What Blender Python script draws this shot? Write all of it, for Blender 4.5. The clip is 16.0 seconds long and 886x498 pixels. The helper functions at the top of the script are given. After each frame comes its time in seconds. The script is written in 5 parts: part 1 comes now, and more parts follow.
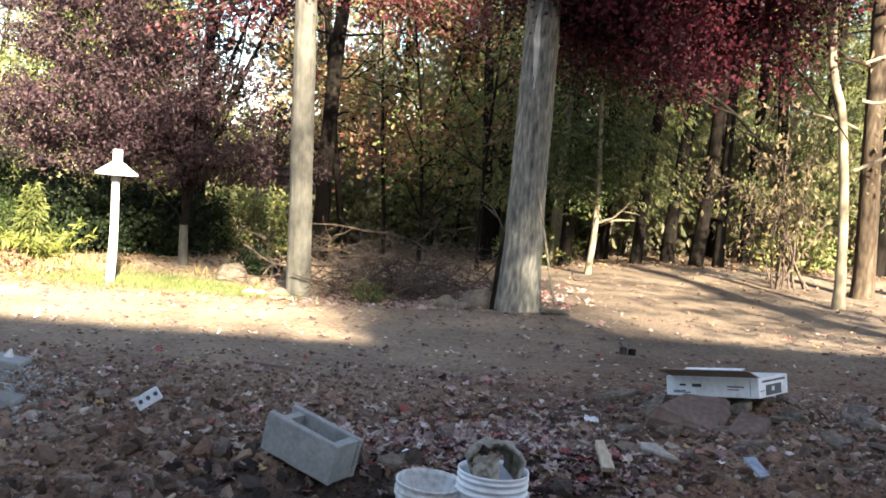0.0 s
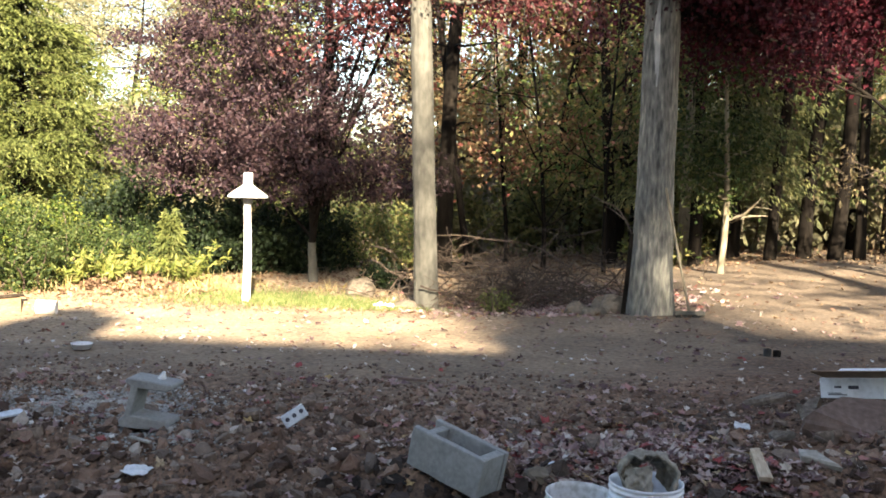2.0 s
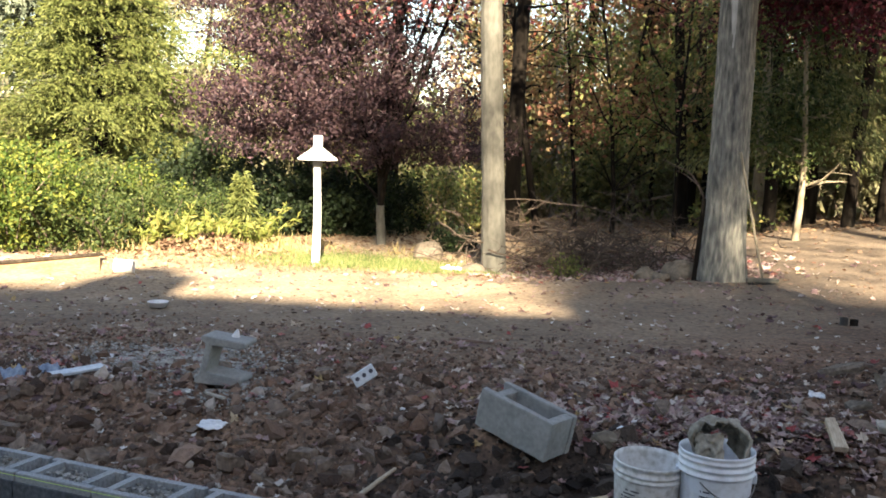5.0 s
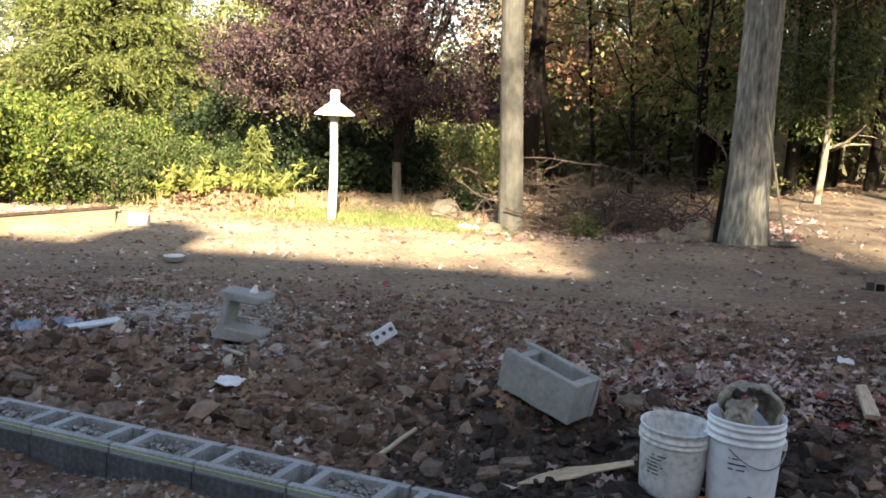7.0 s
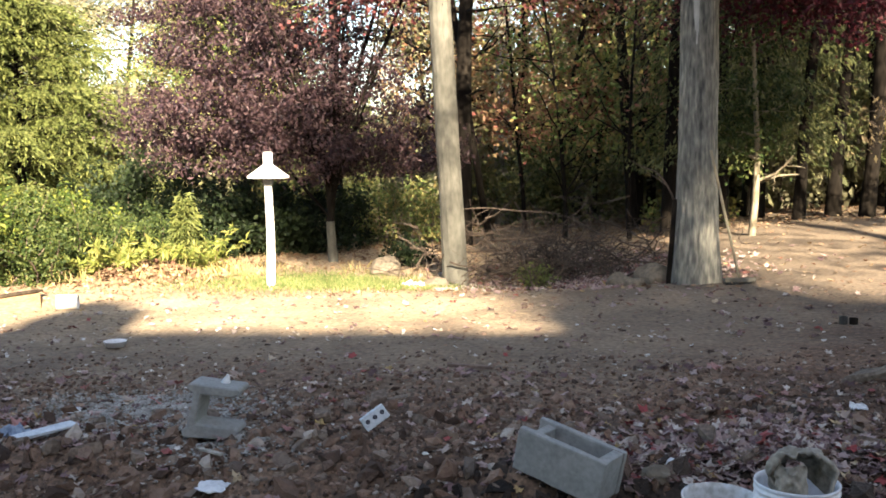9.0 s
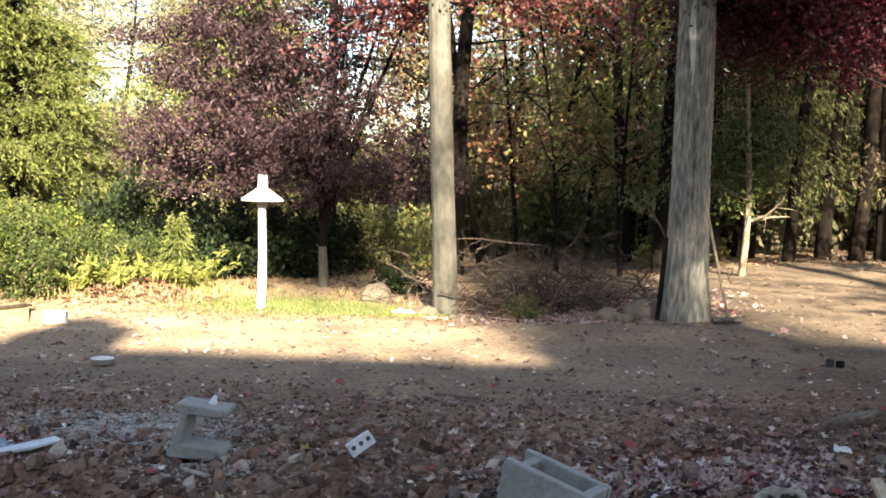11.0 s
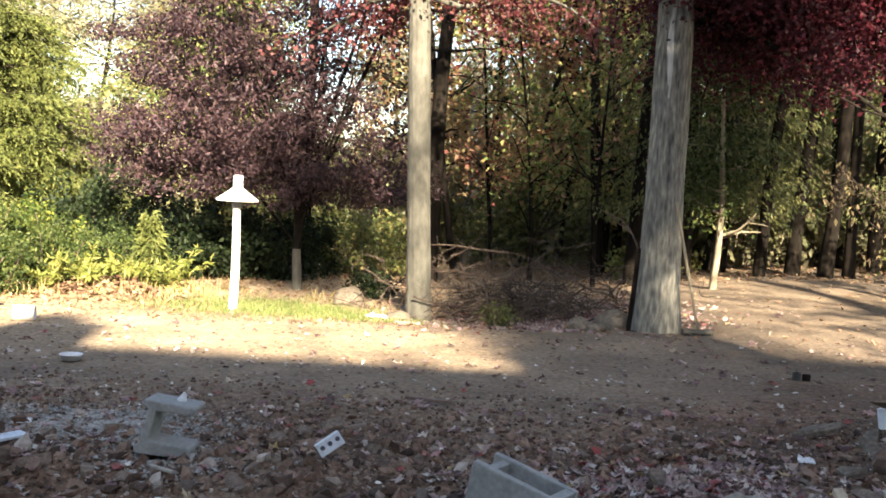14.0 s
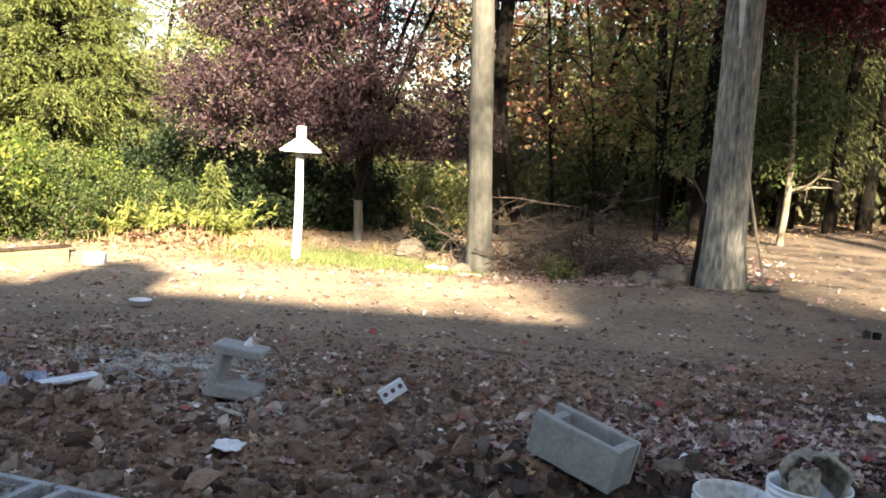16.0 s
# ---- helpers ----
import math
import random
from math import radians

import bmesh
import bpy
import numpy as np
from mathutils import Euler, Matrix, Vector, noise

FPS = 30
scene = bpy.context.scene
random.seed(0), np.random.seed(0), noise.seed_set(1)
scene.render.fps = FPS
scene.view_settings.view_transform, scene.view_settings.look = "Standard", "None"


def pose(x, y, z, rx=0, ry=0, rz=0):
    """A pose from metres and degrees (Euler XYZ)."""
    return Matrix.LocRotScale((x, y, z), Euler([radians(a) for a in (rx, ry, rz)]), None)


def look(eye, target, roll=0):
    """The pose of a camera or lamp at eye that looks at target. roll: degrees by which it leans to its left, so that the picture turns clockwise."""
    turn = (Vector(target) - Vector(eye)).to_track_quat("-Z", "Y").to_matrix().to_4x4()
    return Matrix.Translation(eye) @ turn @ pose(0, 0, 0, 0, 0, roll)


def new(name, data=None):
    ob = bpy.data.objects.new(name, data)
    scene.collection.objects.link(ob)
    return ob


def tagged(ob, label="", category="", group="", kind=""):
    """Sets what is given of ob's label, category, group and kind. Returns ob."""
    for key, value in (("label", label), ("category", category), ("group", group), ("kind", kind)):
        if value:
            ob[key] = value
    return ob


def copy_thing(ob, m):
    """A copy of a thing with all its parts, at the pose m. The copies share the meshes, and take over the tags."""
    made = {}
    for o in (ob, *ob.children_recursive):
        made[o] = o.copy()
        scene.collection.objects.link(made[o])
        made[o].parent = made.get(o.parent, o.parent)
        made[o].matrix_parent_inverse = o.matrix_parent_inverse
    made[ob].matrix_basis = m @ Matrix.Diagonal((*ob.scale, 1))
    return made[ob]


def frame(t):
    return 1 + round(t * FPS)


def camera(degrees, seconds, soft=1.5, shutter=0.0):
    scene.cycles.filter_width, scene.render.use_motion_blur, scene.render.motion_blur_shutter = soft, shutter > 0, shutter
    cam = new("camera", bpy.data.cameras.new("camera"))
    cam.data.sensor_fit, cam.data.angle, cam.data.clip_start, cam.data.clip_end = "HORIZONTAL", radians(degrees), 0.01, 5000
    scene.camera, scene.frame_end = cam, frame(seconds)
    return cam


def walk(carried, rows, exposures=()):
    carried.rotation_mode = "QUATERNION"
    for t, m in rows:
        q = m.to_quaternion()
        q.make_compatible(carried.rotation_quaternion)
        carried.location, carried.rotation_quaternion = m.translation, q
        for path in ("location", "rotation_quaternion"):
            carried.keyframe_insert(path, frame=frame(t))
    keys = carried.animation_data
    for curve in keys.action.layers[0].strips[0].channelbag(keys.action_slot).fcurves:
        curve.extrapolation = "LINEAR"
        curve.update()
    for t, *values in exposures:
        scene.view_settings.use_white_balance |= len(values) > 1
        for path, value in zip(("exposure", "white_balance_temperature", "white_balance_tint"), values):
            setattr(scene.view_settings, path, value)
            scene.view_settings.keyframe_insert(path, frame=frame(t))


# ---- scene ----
cam = camera(50.5, 16.0, soft=1.75)
PATH = [
    (0, (0.39, -0.03, 1.428), (0.277, 1.963, 1.306), 5.0),
    (0.5, (0.374, -0.03, 1.436), (0.219, 1.961, 1.33), 4.5),
    (1, (0.331, -0.011, 1.436), (0.003, 1.961, 1.369), 2.6),
    (1.5, (0.318, -0.003, 1.437), (-0.086, 1.953, 1.341), 2.6),
    (2, (0.308, 0.002, 1.437), (-0.057, 1.964, 1.315), 1.9),
    (2.5, (0.309, -0.002, 1.443), (-0.076, 1.956, 1.311), 0.8),
    (3, (0.297, -0.014, 1.439), (-0.114, 1.938, 1.306), 1.2),
    (3.5, (0.292, -0.012, 1.436), (-0.201, 1.921, 1.294), 1.3),
    (3.7, (0.296, -0.012, 1.44), (-0.207, 1.918, 1.291), 1.2),
    (5.8, (0.284, 0.01, 1.415), (-0.209, 1.935, 1.192), 2.6),
    (6, (0.281, 0.01, 1.412), (-0.212, 1.935, 1.183), 2.6),
    (6.5, (0.26, 0.017, 1.408), (-0.268, 1.925, 1.127), 2.6),
    (7, (0.216, 0.09, 1.407), (-0.302, 1.999, 1.116), 2.9),
    (7.5, (0.138, 0.235, 1.438), (-0.454, 2.128, 1.183), -0.0),
    (8, (0.036, 0.305, 1.447), (-0.656, 2.161, 1.171), -0.0),
    (8.5, (-0.138, 0.344, 1.465), (-0.67, 2.257, 1.229), -1.9),
    (9, (-0.199, 0.341, 1.459), (-0.549, 2.301, 1.274), -0.5),
    (9.5, (-0.211, 0.319, 1.472), (-0.553, 2.285, 1.345), 0.6),
    (10, (-0.21, 0.317, 1.459), (-0.543, 2.286, 1.348), 1.6),
    (10.2, (-0.208, 0.316, 1.459), (-0.537, 2.286, 1.335), 1.5),
    (12.3, (-0.201, 0.306, 1.452), (-0.531, 2.277, 1.363), 2.3),
    (12.5, (-0.201, 0.31, 1.447), (-0.521, 2.283, 1.371), 2.5),
    (13, (-0.204, 0.304, 1.436), (-0.523, 2.277, 1.361), 2.5),
    (13.5, (-0.195, 0.299, 1.438), (-0.523, 2.27, 1.346), 2.7),
    (14, (-0.199, 0.292, 1.438), (-0.478, 2.269, 1.334), 3.3),
    (14.5, (-0.207, 0.286, 1.43), (-0.502, 2.261, 1.33), 3.5),
    (15, (-0.219, 0.298, 1.416), (-0.571, 2.26, 1.251), 3.9),
    (15.5, (-0.216, 0.304, 1.411), (-0.599, 2.258, 1.218), 3.6),
    (16, (-0.222, 0.306, 1.414), (-0.618, 2.255, 1.205), 3.7),
]
walk(cam, [(t, look(eye, aim, roll)) for t, eye, aim, roll in PATH], ((0, 3.14, 6900, 10), (2.5, 2.97, 7250, 10), (8, 2.97, 7400, 10), (9.5, 2.97, 7250, 10), (16, 2.97, 7250, 10)))

# ---- body ----
# world and sun: low autumn sun from behind the camera, to its right
SUN_EL, SUN_AZ = radians(25), radians(160)
world = bpy.data.worlds.new("sky")
scene.world = world
world.use_nodes = True
wn = world.node_tree.nodes
sky = wn.new("ShaderNodeTexSky")
sky.sky_type, sky.sun_disc = "NISHITA", False
sky.sun_elevation, sky.sun_rotation = SUN_EL, SUN_AZ
wn["Background"].inputs[1].default_value = 0.066
world.node_tree.links.new(sky.outputs[0], wn["Background"].inputs[0])
SUN_DIR = Vector((math.sin(SUN_AZ) * math.cos(SUN_EL), math.cos(SUN_AZ) * math.cos(SUN_EL), math.sin(SUN_EL)))
sun = new("sun", bpy.data.lights.new("sun", "SUN"))
sun.data.energy, sun.data.angle, sun.data.color = 5.0, radians(1.0), (1.0, 0.9, 0.74)
sun.matrix_world = look(SUN_DIR * 40, (0, 0, 0))

rng = np.random.default_rng(7)


# ---- materials ----
def material(name, base, rough=0.8, metal=0.0):
    m = bpy.data.materials.new(name)
    m.use_nodes = True
    b = m.node_tree.nodes["Principled BSDF"]
    b.inputs["Base Color"].default_value = (*base, 1)
    b.inputs["Roughness"].default_value = rough
    b.inputs["Metallic"].default_value = metal
    return m


def mottled(name, colours, scale=6.0, fine=60.0, rough=0.85, bump=0.4, depth=0.01, stretch=(1, 1, 1), metal=0.0, detail=8.0):
    """A surface with large patches and a fine grain, both in colour and relief, in object metres."""
    m = material(name, colours[0], rough, metal)
    n, l = m.node_tree.nodes, m.node_tree.links
    co = n.new("ShaderNodeTexCoord")
    mp = n.new("ShaderNodeMapping")
    mp.inputs["Scale"].default_value = stretch
    l.new(co.outputs["Object"], mp.inputs[0])
    big, small = n.new("ShaderNodeTexNoise"), n.new("ShaderNodeTexNoise")
    for t, sc in ((big, scale), (small, fine)):
        t.inputs["Scale"].default_value, t.inputs["Detail"].default_value = sc, detail
        l.new(mp.outputs[0], t.inputs["Vector"])
    mix = n.new("ShaderNodeMath")
    mix.operation, mix.inputs[1].default_value = "MULTIPLY_ADD", 0.55
    l.new(small.outputs["Fac"], mix.inputs[0])
    half = n.new("ShaderNodeMath")
    half.operation, half.inputs[1].default_value = "MULTIPLY", 0.45
    l.new(big.outputs["Fac"], half.inputs[0])
    l.new(half.outputs[0], mix.inputs[2])
    ramp = n.new("ShaderNodeValToRGB")
    r = ramp.color_ramp
    while len(r.elements) < len(colours):
        r.elements.new(0.5)
    for k, (e, c) in enumerate(zip(r.elements, colours)):
        e.position, e.color = 0.34 + 0.32 * k / max(1, len(colours) - 1), (*c, 1)
    l.new(mix.outputs[0], ramp.inputs[0])
    l.new(ramp.outputs[0], n["Principled BSDF"].inputs["Base Color"])
    bp = n.new("ShaderNodeBump")
    bp.inputs["Strength"].default_value, bp.inputs["Distance"].default_value = bump, depth
    l.new(mix.outputs[0], bp.inputs["Height"])
    l.new(bp.outputs[0], n["Principled BSDF"].inputs["Normal"])
    return m


def island(name, colours, rough=0.75, through_light=0.0, stops=None, grain=0.0):
    """Each leaf, stone or clod of a joined mesh takes its own shade; leaves let light through."""
    m = material(name, colours[0], rough)
    n, l = m.node_tree.nodes, m.node_tree.links
    geo = n.new("ShaderNodeNewGeometry")
    ramp = n.new("ShaderNodeValToRGB")
    r = ramp.color_ramp
    while len(r.elements) < len(colours):
        r.elements.new(0.5)
    for k, (e, c) in enumerate(zip(r.elements, colours)):
        e.position, e.color = (stops[k] if stops else k / max(1, len(colours) - 1)), (*c, 1)
    l.new(geo.outputs["Random Per Island"], ramp.inputs[0])
    tex = n.new("ShaderNodeTexNoise")
    tex.inputs["Scale"].default_value = 3.0
    co = n.new("ShaderNodeTexCoord")
    l.new(co.outputs["Object"], tex.inputs["Vector"])
    var = n.new("ShaderNodeHueSaturation")
    mr = n.new("ShaderNodeMapRange")
    mr.inputs["To Min"].default_value, mr.inputs["To Max"].default_value = 0.55, 1.45
    l.new(tex.outputs["Fac"], mr.inputs[0])
    l.new(mr.outputs[0], var.inputs["Value"])
    l.new(ramp.outputs[0], var.inputs["Color"])
    b = n["Principled BSDF"]
    b.inputs["Specular IOR Level"].default_value = 0.2
    l.new(var.outputs[0], b.inputs["Base Color"])
    if grain:
        fine, bp = n.new("ShaderNodeTexNoise"), n.new("ShaderNodeBump")
        fine.inputs["Scale"].default_value, fine.inputs["Detail"].default_value = grain, 5
        l.new(co.outputs["Object"], fine.inputs["Vector"])
        bp.inputs["Strength"].default_value, bp.inputs["Distance"].default_value = 1.0, 0.012
        l.new(fine.outputs["Fac"], bp.inputs["Height"])
        l.new(bp.outputs[0], b.inputs["Normal"])
        tex.inputs["Scale"].default_value, tex.inputs["Detail"].default_value = 30, 6
    if through_light:
        tr, mx = n.new("ShaderNodeBsdfTranslucent"), n.new("ShaderNodeMixShader")
        l.new(var.outputs[0], tr.inputs[0])
        mx.inputs[0].default_value = through_light
        l.new(b.outputs[0], mx.inputs[1])
        l.new(tr.outputs[0], mx.inputs[2])
        l.new(mx.outputs[0], n["Material Output"].inputs[0])
    return m


M_EARTH = mottled("earth", [(0.068, 0.047, 0.031), (0.145, 0.104, 0.069), (0.25, 0.186, 0.126)], 0.9, 26, 0.95, 0.9, 0.02)


def dig_earth(m):
    """Freshly dug, darker and redder soil along the block course, with a ragged border to the dry yard. Sunlight on the
    far left yard is painted in.
    """
    n, l = m.node_tree.nodes, m.node_tree.links
    b = n["Principled BSDF"]
    ramp = b.inputs["Base Color"].links[0].from_node
    co, sep = n.new("ShaderNodeTexCoord"), n.new("ShaderNodeSeparateXYZ")
    l.new(co.outputs["Object"], sep.inputs[0])
    tex = n.new("ShaderNodeTexNoise")
    tex.inputs["Scale"].default_value, tex.inputs["Detail"].default_value = 1.6, 6
    l.new(co.outputs["Object"], tex.inputs["Vector"])
    edge = n.new("ShaderNodeMath")
    edge.operation, edge.inputs[1].default_value = "MULTIPLY_ADD", 2.4
    l.new(tex.outputs["Fac"], edge.inputs[0])
    far = n.new("ShaderNodeMapRange")
    far.inputs["From Min"].default_value, far.inputs["From Max"].default_value = -0.6, 1.6
    far.inputs["To Min"].default_value, far.inputs["To Max"].default_value = 0.0, -2.2
    l.new(sep.outputs["X"], far.inputs[0])
    shift = n.new("ShaderNodeMath")
    l.new(sep.outputs["Y"], shift.inputs[0])
    l.new(far.outputs[0], shift.inputs[1])
    l.new(shift.outputs[0], edge.inputs[2])
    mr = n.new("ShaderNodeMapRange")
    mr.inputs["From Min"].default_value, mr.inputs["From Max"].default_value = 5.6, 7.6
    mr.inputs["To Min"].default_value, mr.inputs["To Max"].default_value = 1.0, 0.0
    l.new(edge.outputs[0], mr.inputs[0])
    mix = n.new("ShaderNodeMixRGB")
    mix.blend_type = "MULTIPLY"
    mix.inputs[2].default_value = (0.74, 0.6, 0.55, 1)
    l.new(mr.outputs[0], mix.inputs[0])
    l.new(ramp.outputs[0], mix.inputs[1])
    side = n.new("ShaderNodeMapRange")
    side.inputs["From Min"].default_value, side.inputs["From Max"].default_value = -1.6, -0.6
    l.new(sep.outputs["X"], side.inputs[0])
    wet = n.new("ShaderNodeMapRange")
    wet.inputs["From Min"].default_value, wet.inputs["From Max"].default_value = 5.0, 5.7
    wet.inputs["To Min"].default_value, wet.inputs["To Max"].default_value = 1.0, 0.0
    l.new(edge.outputs[0], wet.inputs[0])
    rim, both_sides = n.new("ShaderNodeMapRange"), n.new("ShaderNodeMath")
    rim.inputs["From Min"].default_value, rim.inputs["From Max"].default_value = 1.2, 0.75
    l.new(sep.outputs["X"], rim.inputs[0])
    both_sides.operation = "MULTIPLY"
    l.new(side.outputs[0], both_sides.inputs[0])
    l.new(rim.outputs[0], both_sides.inputs[1])
    both = n.new("ShaderNodeMath")
    both.operation = "MULTIPLY"
    l.new(both_sides.outputs[0], both.inputs[0])
    toe, dug = n.new("ShaderNodeMapRange"), n.new("ShaderNodeMath")
    toe.inputs["From Min"].default_value, toe.inputs["From Max"].default_value = 2.5, 3.1
    l.new(sep.outputs["Y"], toe.inputs[0])
    dug.operation = "MULTIPLY"
    l.new(wet.outputs[0], dug.inputs[0])
    l.new(toe.outputs[0], dug.inputs[1])
    l.new(dug.outputs[0], both.inputs[1])
    damp = n.new("ShaderNodeMixRGB")
    damp.blend_type = "MULTIPLY"
    damp.inputs[2].default_value = (0.29, 0.32, 0.36, 1)
    l.new(both.outputs[0], damp.inputs[0])
    l.new(mix.outputs[0], damp.inputs[1])
    # far left yard tinted paler, standing in for the sun on it
    sun_x, sun_y, dry = n.new("ShaderNodeMapRange"), n.new("ShaderNodeMapRange"), n.new("ShaderNodeMath")
    sun_x.inputs["From Min"].default_value, sun_x.inputs["From Max"].default_value = 0.6, -1.6
    sun_y.inputs["From Min"].default_value, sun_y.inputs["From Max"].default_value = 8.2, 9.6
    l.new(sep.outputs["X"], sun_x.inputs[0])
    l.new(edge.outputs[0], sun_y.inputs[0])
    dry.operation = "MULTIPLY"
    l.new(sun_x.outputs[0], dry.inputs[0])
    l.new(sun_y.outputs[0], dry.inputs[1])
    sun_tint = n.new("ShaderNodeMixRGB")
    sun_tint.blend_type = "MULTIPLY"
    sun_tint.inputs[2].default_value = (1.8, 1.82, 1.72, 1)
    l.new(dry.outputs[0], sun_tint.inputs[0])
    l.new(damp.outputs[0], sun_tint.inputs[1])
    crumb = n.new("ShaderNodeTexNoise")
    crumb.inputs["Scale"].default_value, crumb.inputs["Detail"].default_value, crumb.inputs["Roughness"].default_value = 38, 5, 0.7
    l.new(co.outputs["Object"], crumb.inputs["Vector"])
    lot = n.new("ShaderNodeMapRange")
    lot.inputs["From Min"].default_value, lot.inputs["From Max"].default_value = 0.33, 0.67
    lot.inputs["To Min"].default_value, lot.inputs["To Max"].default_value = 0.4, 1.7
    l.new(crumb.outputs["Fac"], lot.inputs[0])
    grain = n.new("ShaderNodeHueSaturation")
    l.new(lot.outputs[0], grain.inputs["Value"])
    l.new(mr.outputs[0], grain.inputs["Fac"])
    l.new(sun_tint.outputs[0], grain.inputs["Color"])
    l.new(grain.outputs[0], b.inputs["Base Color"])


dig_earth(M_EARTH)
M_BARK = mottled("grey_bark", [(0.026, 0.026, 0.026), (0.125, 0.122, 0.106), (0.3, 0.285, 0.235)], 2.2, 30, 0.95, 1.0, 0.06, (1, 1, 0.22))
M_BARK_SMOOTH = mottled("smooth_bark", [(0.038, 0.036, 0.029), (0.078, 0.074, 0.06), (0.115, 0.11, 0.09)], 1.5, 14, 0.9, 0.5, 0.01, (1, 1, 0.5))
# bark taken down to near black, with the woodland shade put into the colour
M_BARK_SHADED = mottled("shade_dark_bark", [(0.0045, 0.0036, 0.003), (0.0105, 0.0085, 0.0068), (0.021, 0.017, 0.013)], 2.5, 18, 0.95, 0.9, 0.015, (1, 1, 0.25))
M_BARK_PALE = mottled("pale_bark", [(0.1208, 0.0963, 0.063), (0.2021, 0.1689, 0.1155), (0.2651, 0.2266, 0.1636)], 3, 20, 0.9, 0.6, 0.01, (1, 1, 0.4))
M_TWIG = mottled("dry_twig", [(0.0392, 0.028, 0.0224), (0.0896, 0.0672, 0.0532), (0.1568, 0.1232, 0.1008)], 3, 30, 0.9, 0.4, 0.005)
M_BRUSH = mottled("dead_branch", [(0.026, 0.019, 0.015), (0.06, 0.045, 0.036), (0.12, 0.094, 0.076)], 3, 30, 0.9, 0.4, 0.005)
M_BARE = mottled("bare_sapwood", [(0.14, 0.138, 0.13), (0.23, 0.226, 0.215), (0.3, 0.295, 0.28)], 4, 40, 0.8, 0.4, 0.004, (1, 1, 0.2))
M_BARK_BROWN = mottled("brown_bark", [(0.02, 0.014, 0.01), (0.055, 0.041, 0.029), (0.1, 0.078, 0.057)], 3, 24, 0.95, 0.9, 0.015, (1, 1, 0.25))
M_WHITE = mottled("white_paint", [(0.68, 0.67, 0.64), (0.8, 0.79, 0.77), (0.84, 0.84, 0.83)], 3, 30, 0.5, 0.15, 0.003)
M_CONCRETE = mottled("concrete", [(0.185, 0.186, 0.18), (0.232, 0.233, 0.224), (0.28, 0.28, 0.27)], 9, 55, 0.95, 0.5, 0.004, detail=3.0)
M_STONE = mottled("field_stone", [(0.068, 0.054, 0.038), (0.125, 0.1, 0.072), (0.18, 0.148, 0.11)], 3, 30, 0.9, 0.7, 0.01)
M_SIDING = mottled("white_siding", [(0.7, 0.7, 0.68), (0.8, 0.8, 0.79), (0.82, 0.82, 0.8)], 0.6, 8, 0.6, 0.2, 0.003, (1, 1, 6))
M_ROOF = mottled("roof_shingle", [(0.05, 0.048, 0.045), (0.09, 0.085, 0.08), (0.14, 0.13, 0.12)], 1.5, 20, 0.95, 0.6, 0.01)
for m_ in (M_BARK_SHADED, M_BARK_BROWN, M_BRUSH, M_TWIG):
    m_.node_tree.nodes["Principled BSDF"].inputs["Specular IOR Level"].default_value = 0.08
M_GLASS = material("window_glass", (0.05, 0.06, 0.07), 0.05)
L_SPRUCE = island("spruce_needles", [(0.042, 0.056, 0.017), (0.105, 0.125, 0.036), (0.17, 0.18, 0.06)], 0.6, 0.35)
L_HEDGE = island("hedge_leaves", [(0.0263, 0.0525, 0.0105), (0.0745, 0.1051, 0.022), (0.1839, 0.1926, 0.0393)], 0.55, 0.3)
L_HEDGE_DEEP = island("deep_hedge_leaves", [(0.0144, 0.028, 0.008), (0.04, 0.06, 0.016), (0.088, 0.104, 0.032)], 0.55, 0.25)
# dark evergreen green, lowered further to carry the shade these bushes stand in
L_DARK = island("shaded_needles", [(0.0054, 0.0108, 0.0042), (0.0108, 0.0198, 0.0072), (0.0216, 0.0324, 0.0108)], 0.6, 0.15)
L_HEMLOCK = island("hemlock_sprays", [(0.035, 0.05, 0.02), (0.095, 0.11, 0.042), (0.2, 0.195, 0.08)], 0.6, 0.2)
L_PLUM = island("plum_leaves", [(0.012, 0.0075, 0.012), (0.03, 0.0165, 0.022), (0.078, 0.046, 0.051), (0.042, 0.026, 0.025)], 0.5, 0.2)
L_RED = island("red_maple_leaves", [(0.062, 0.015, 0.018), (0.11, 0.028, 0.031), (0.18, 0.07, 0.07), (0.09, 0.034, 0.032)], 0.55, 0.35)
L_CRIMSON = island("crimson_maple_leaves", [(0.015, 0.0034, 0.0065), (0.034, 0.005, 0.01), (0.068, 0.009, 0.015), (0.023, 0.005, 0.0085)], 0.55, 0.35)
L_GREEN = island("green_leaves", [(0.05, 0.078, 0.026), (0.12, 0.155, 0.05), (0.22, 0.235, 0.085), (0.29, 0.22, 0.085)], 0.55, 0.35)
L_ORANGE = island("orange_leaves", [(0.17, 0.09, 0.042), (0.3, 0.2, 0.1), (0.38, 0.3, 0.18), (0.16, 0.16, 0.065), (0.29, 0.085, 0.06)], 0.6, 0.35)
L_GOLD = island("gold_leaves", [(0.11, 0.105, 0.055), (0.195, 0.185, 0.1), (0.25, 0.228, 0.15), (0.095, 0.115, 0.045)], 0.6, 0.35)
L_BLUE = island("blue_spruce_needles", [(0.07, 0.09, 0.06), (0.13, 0.155, 0.11), (0.2, 0.22, 0.16)], 0.6, 0.25)
L_RUST = island("rust_leaves", [(0.16, 0.072, 0.05), (0.29, 0.135, 0.098), (0.37, 0.23, 0.135), (0.15, 0.165, 0.065), (0.3, 0.092, 0.085)], 0.6, 0.35)
L_FERN = island("fern_leaves", [(0.1, 0.13, 0.03), (0.17, 0.19, 0.045), (0.26, 0.24, 0.08)], 0.6, 0.35)
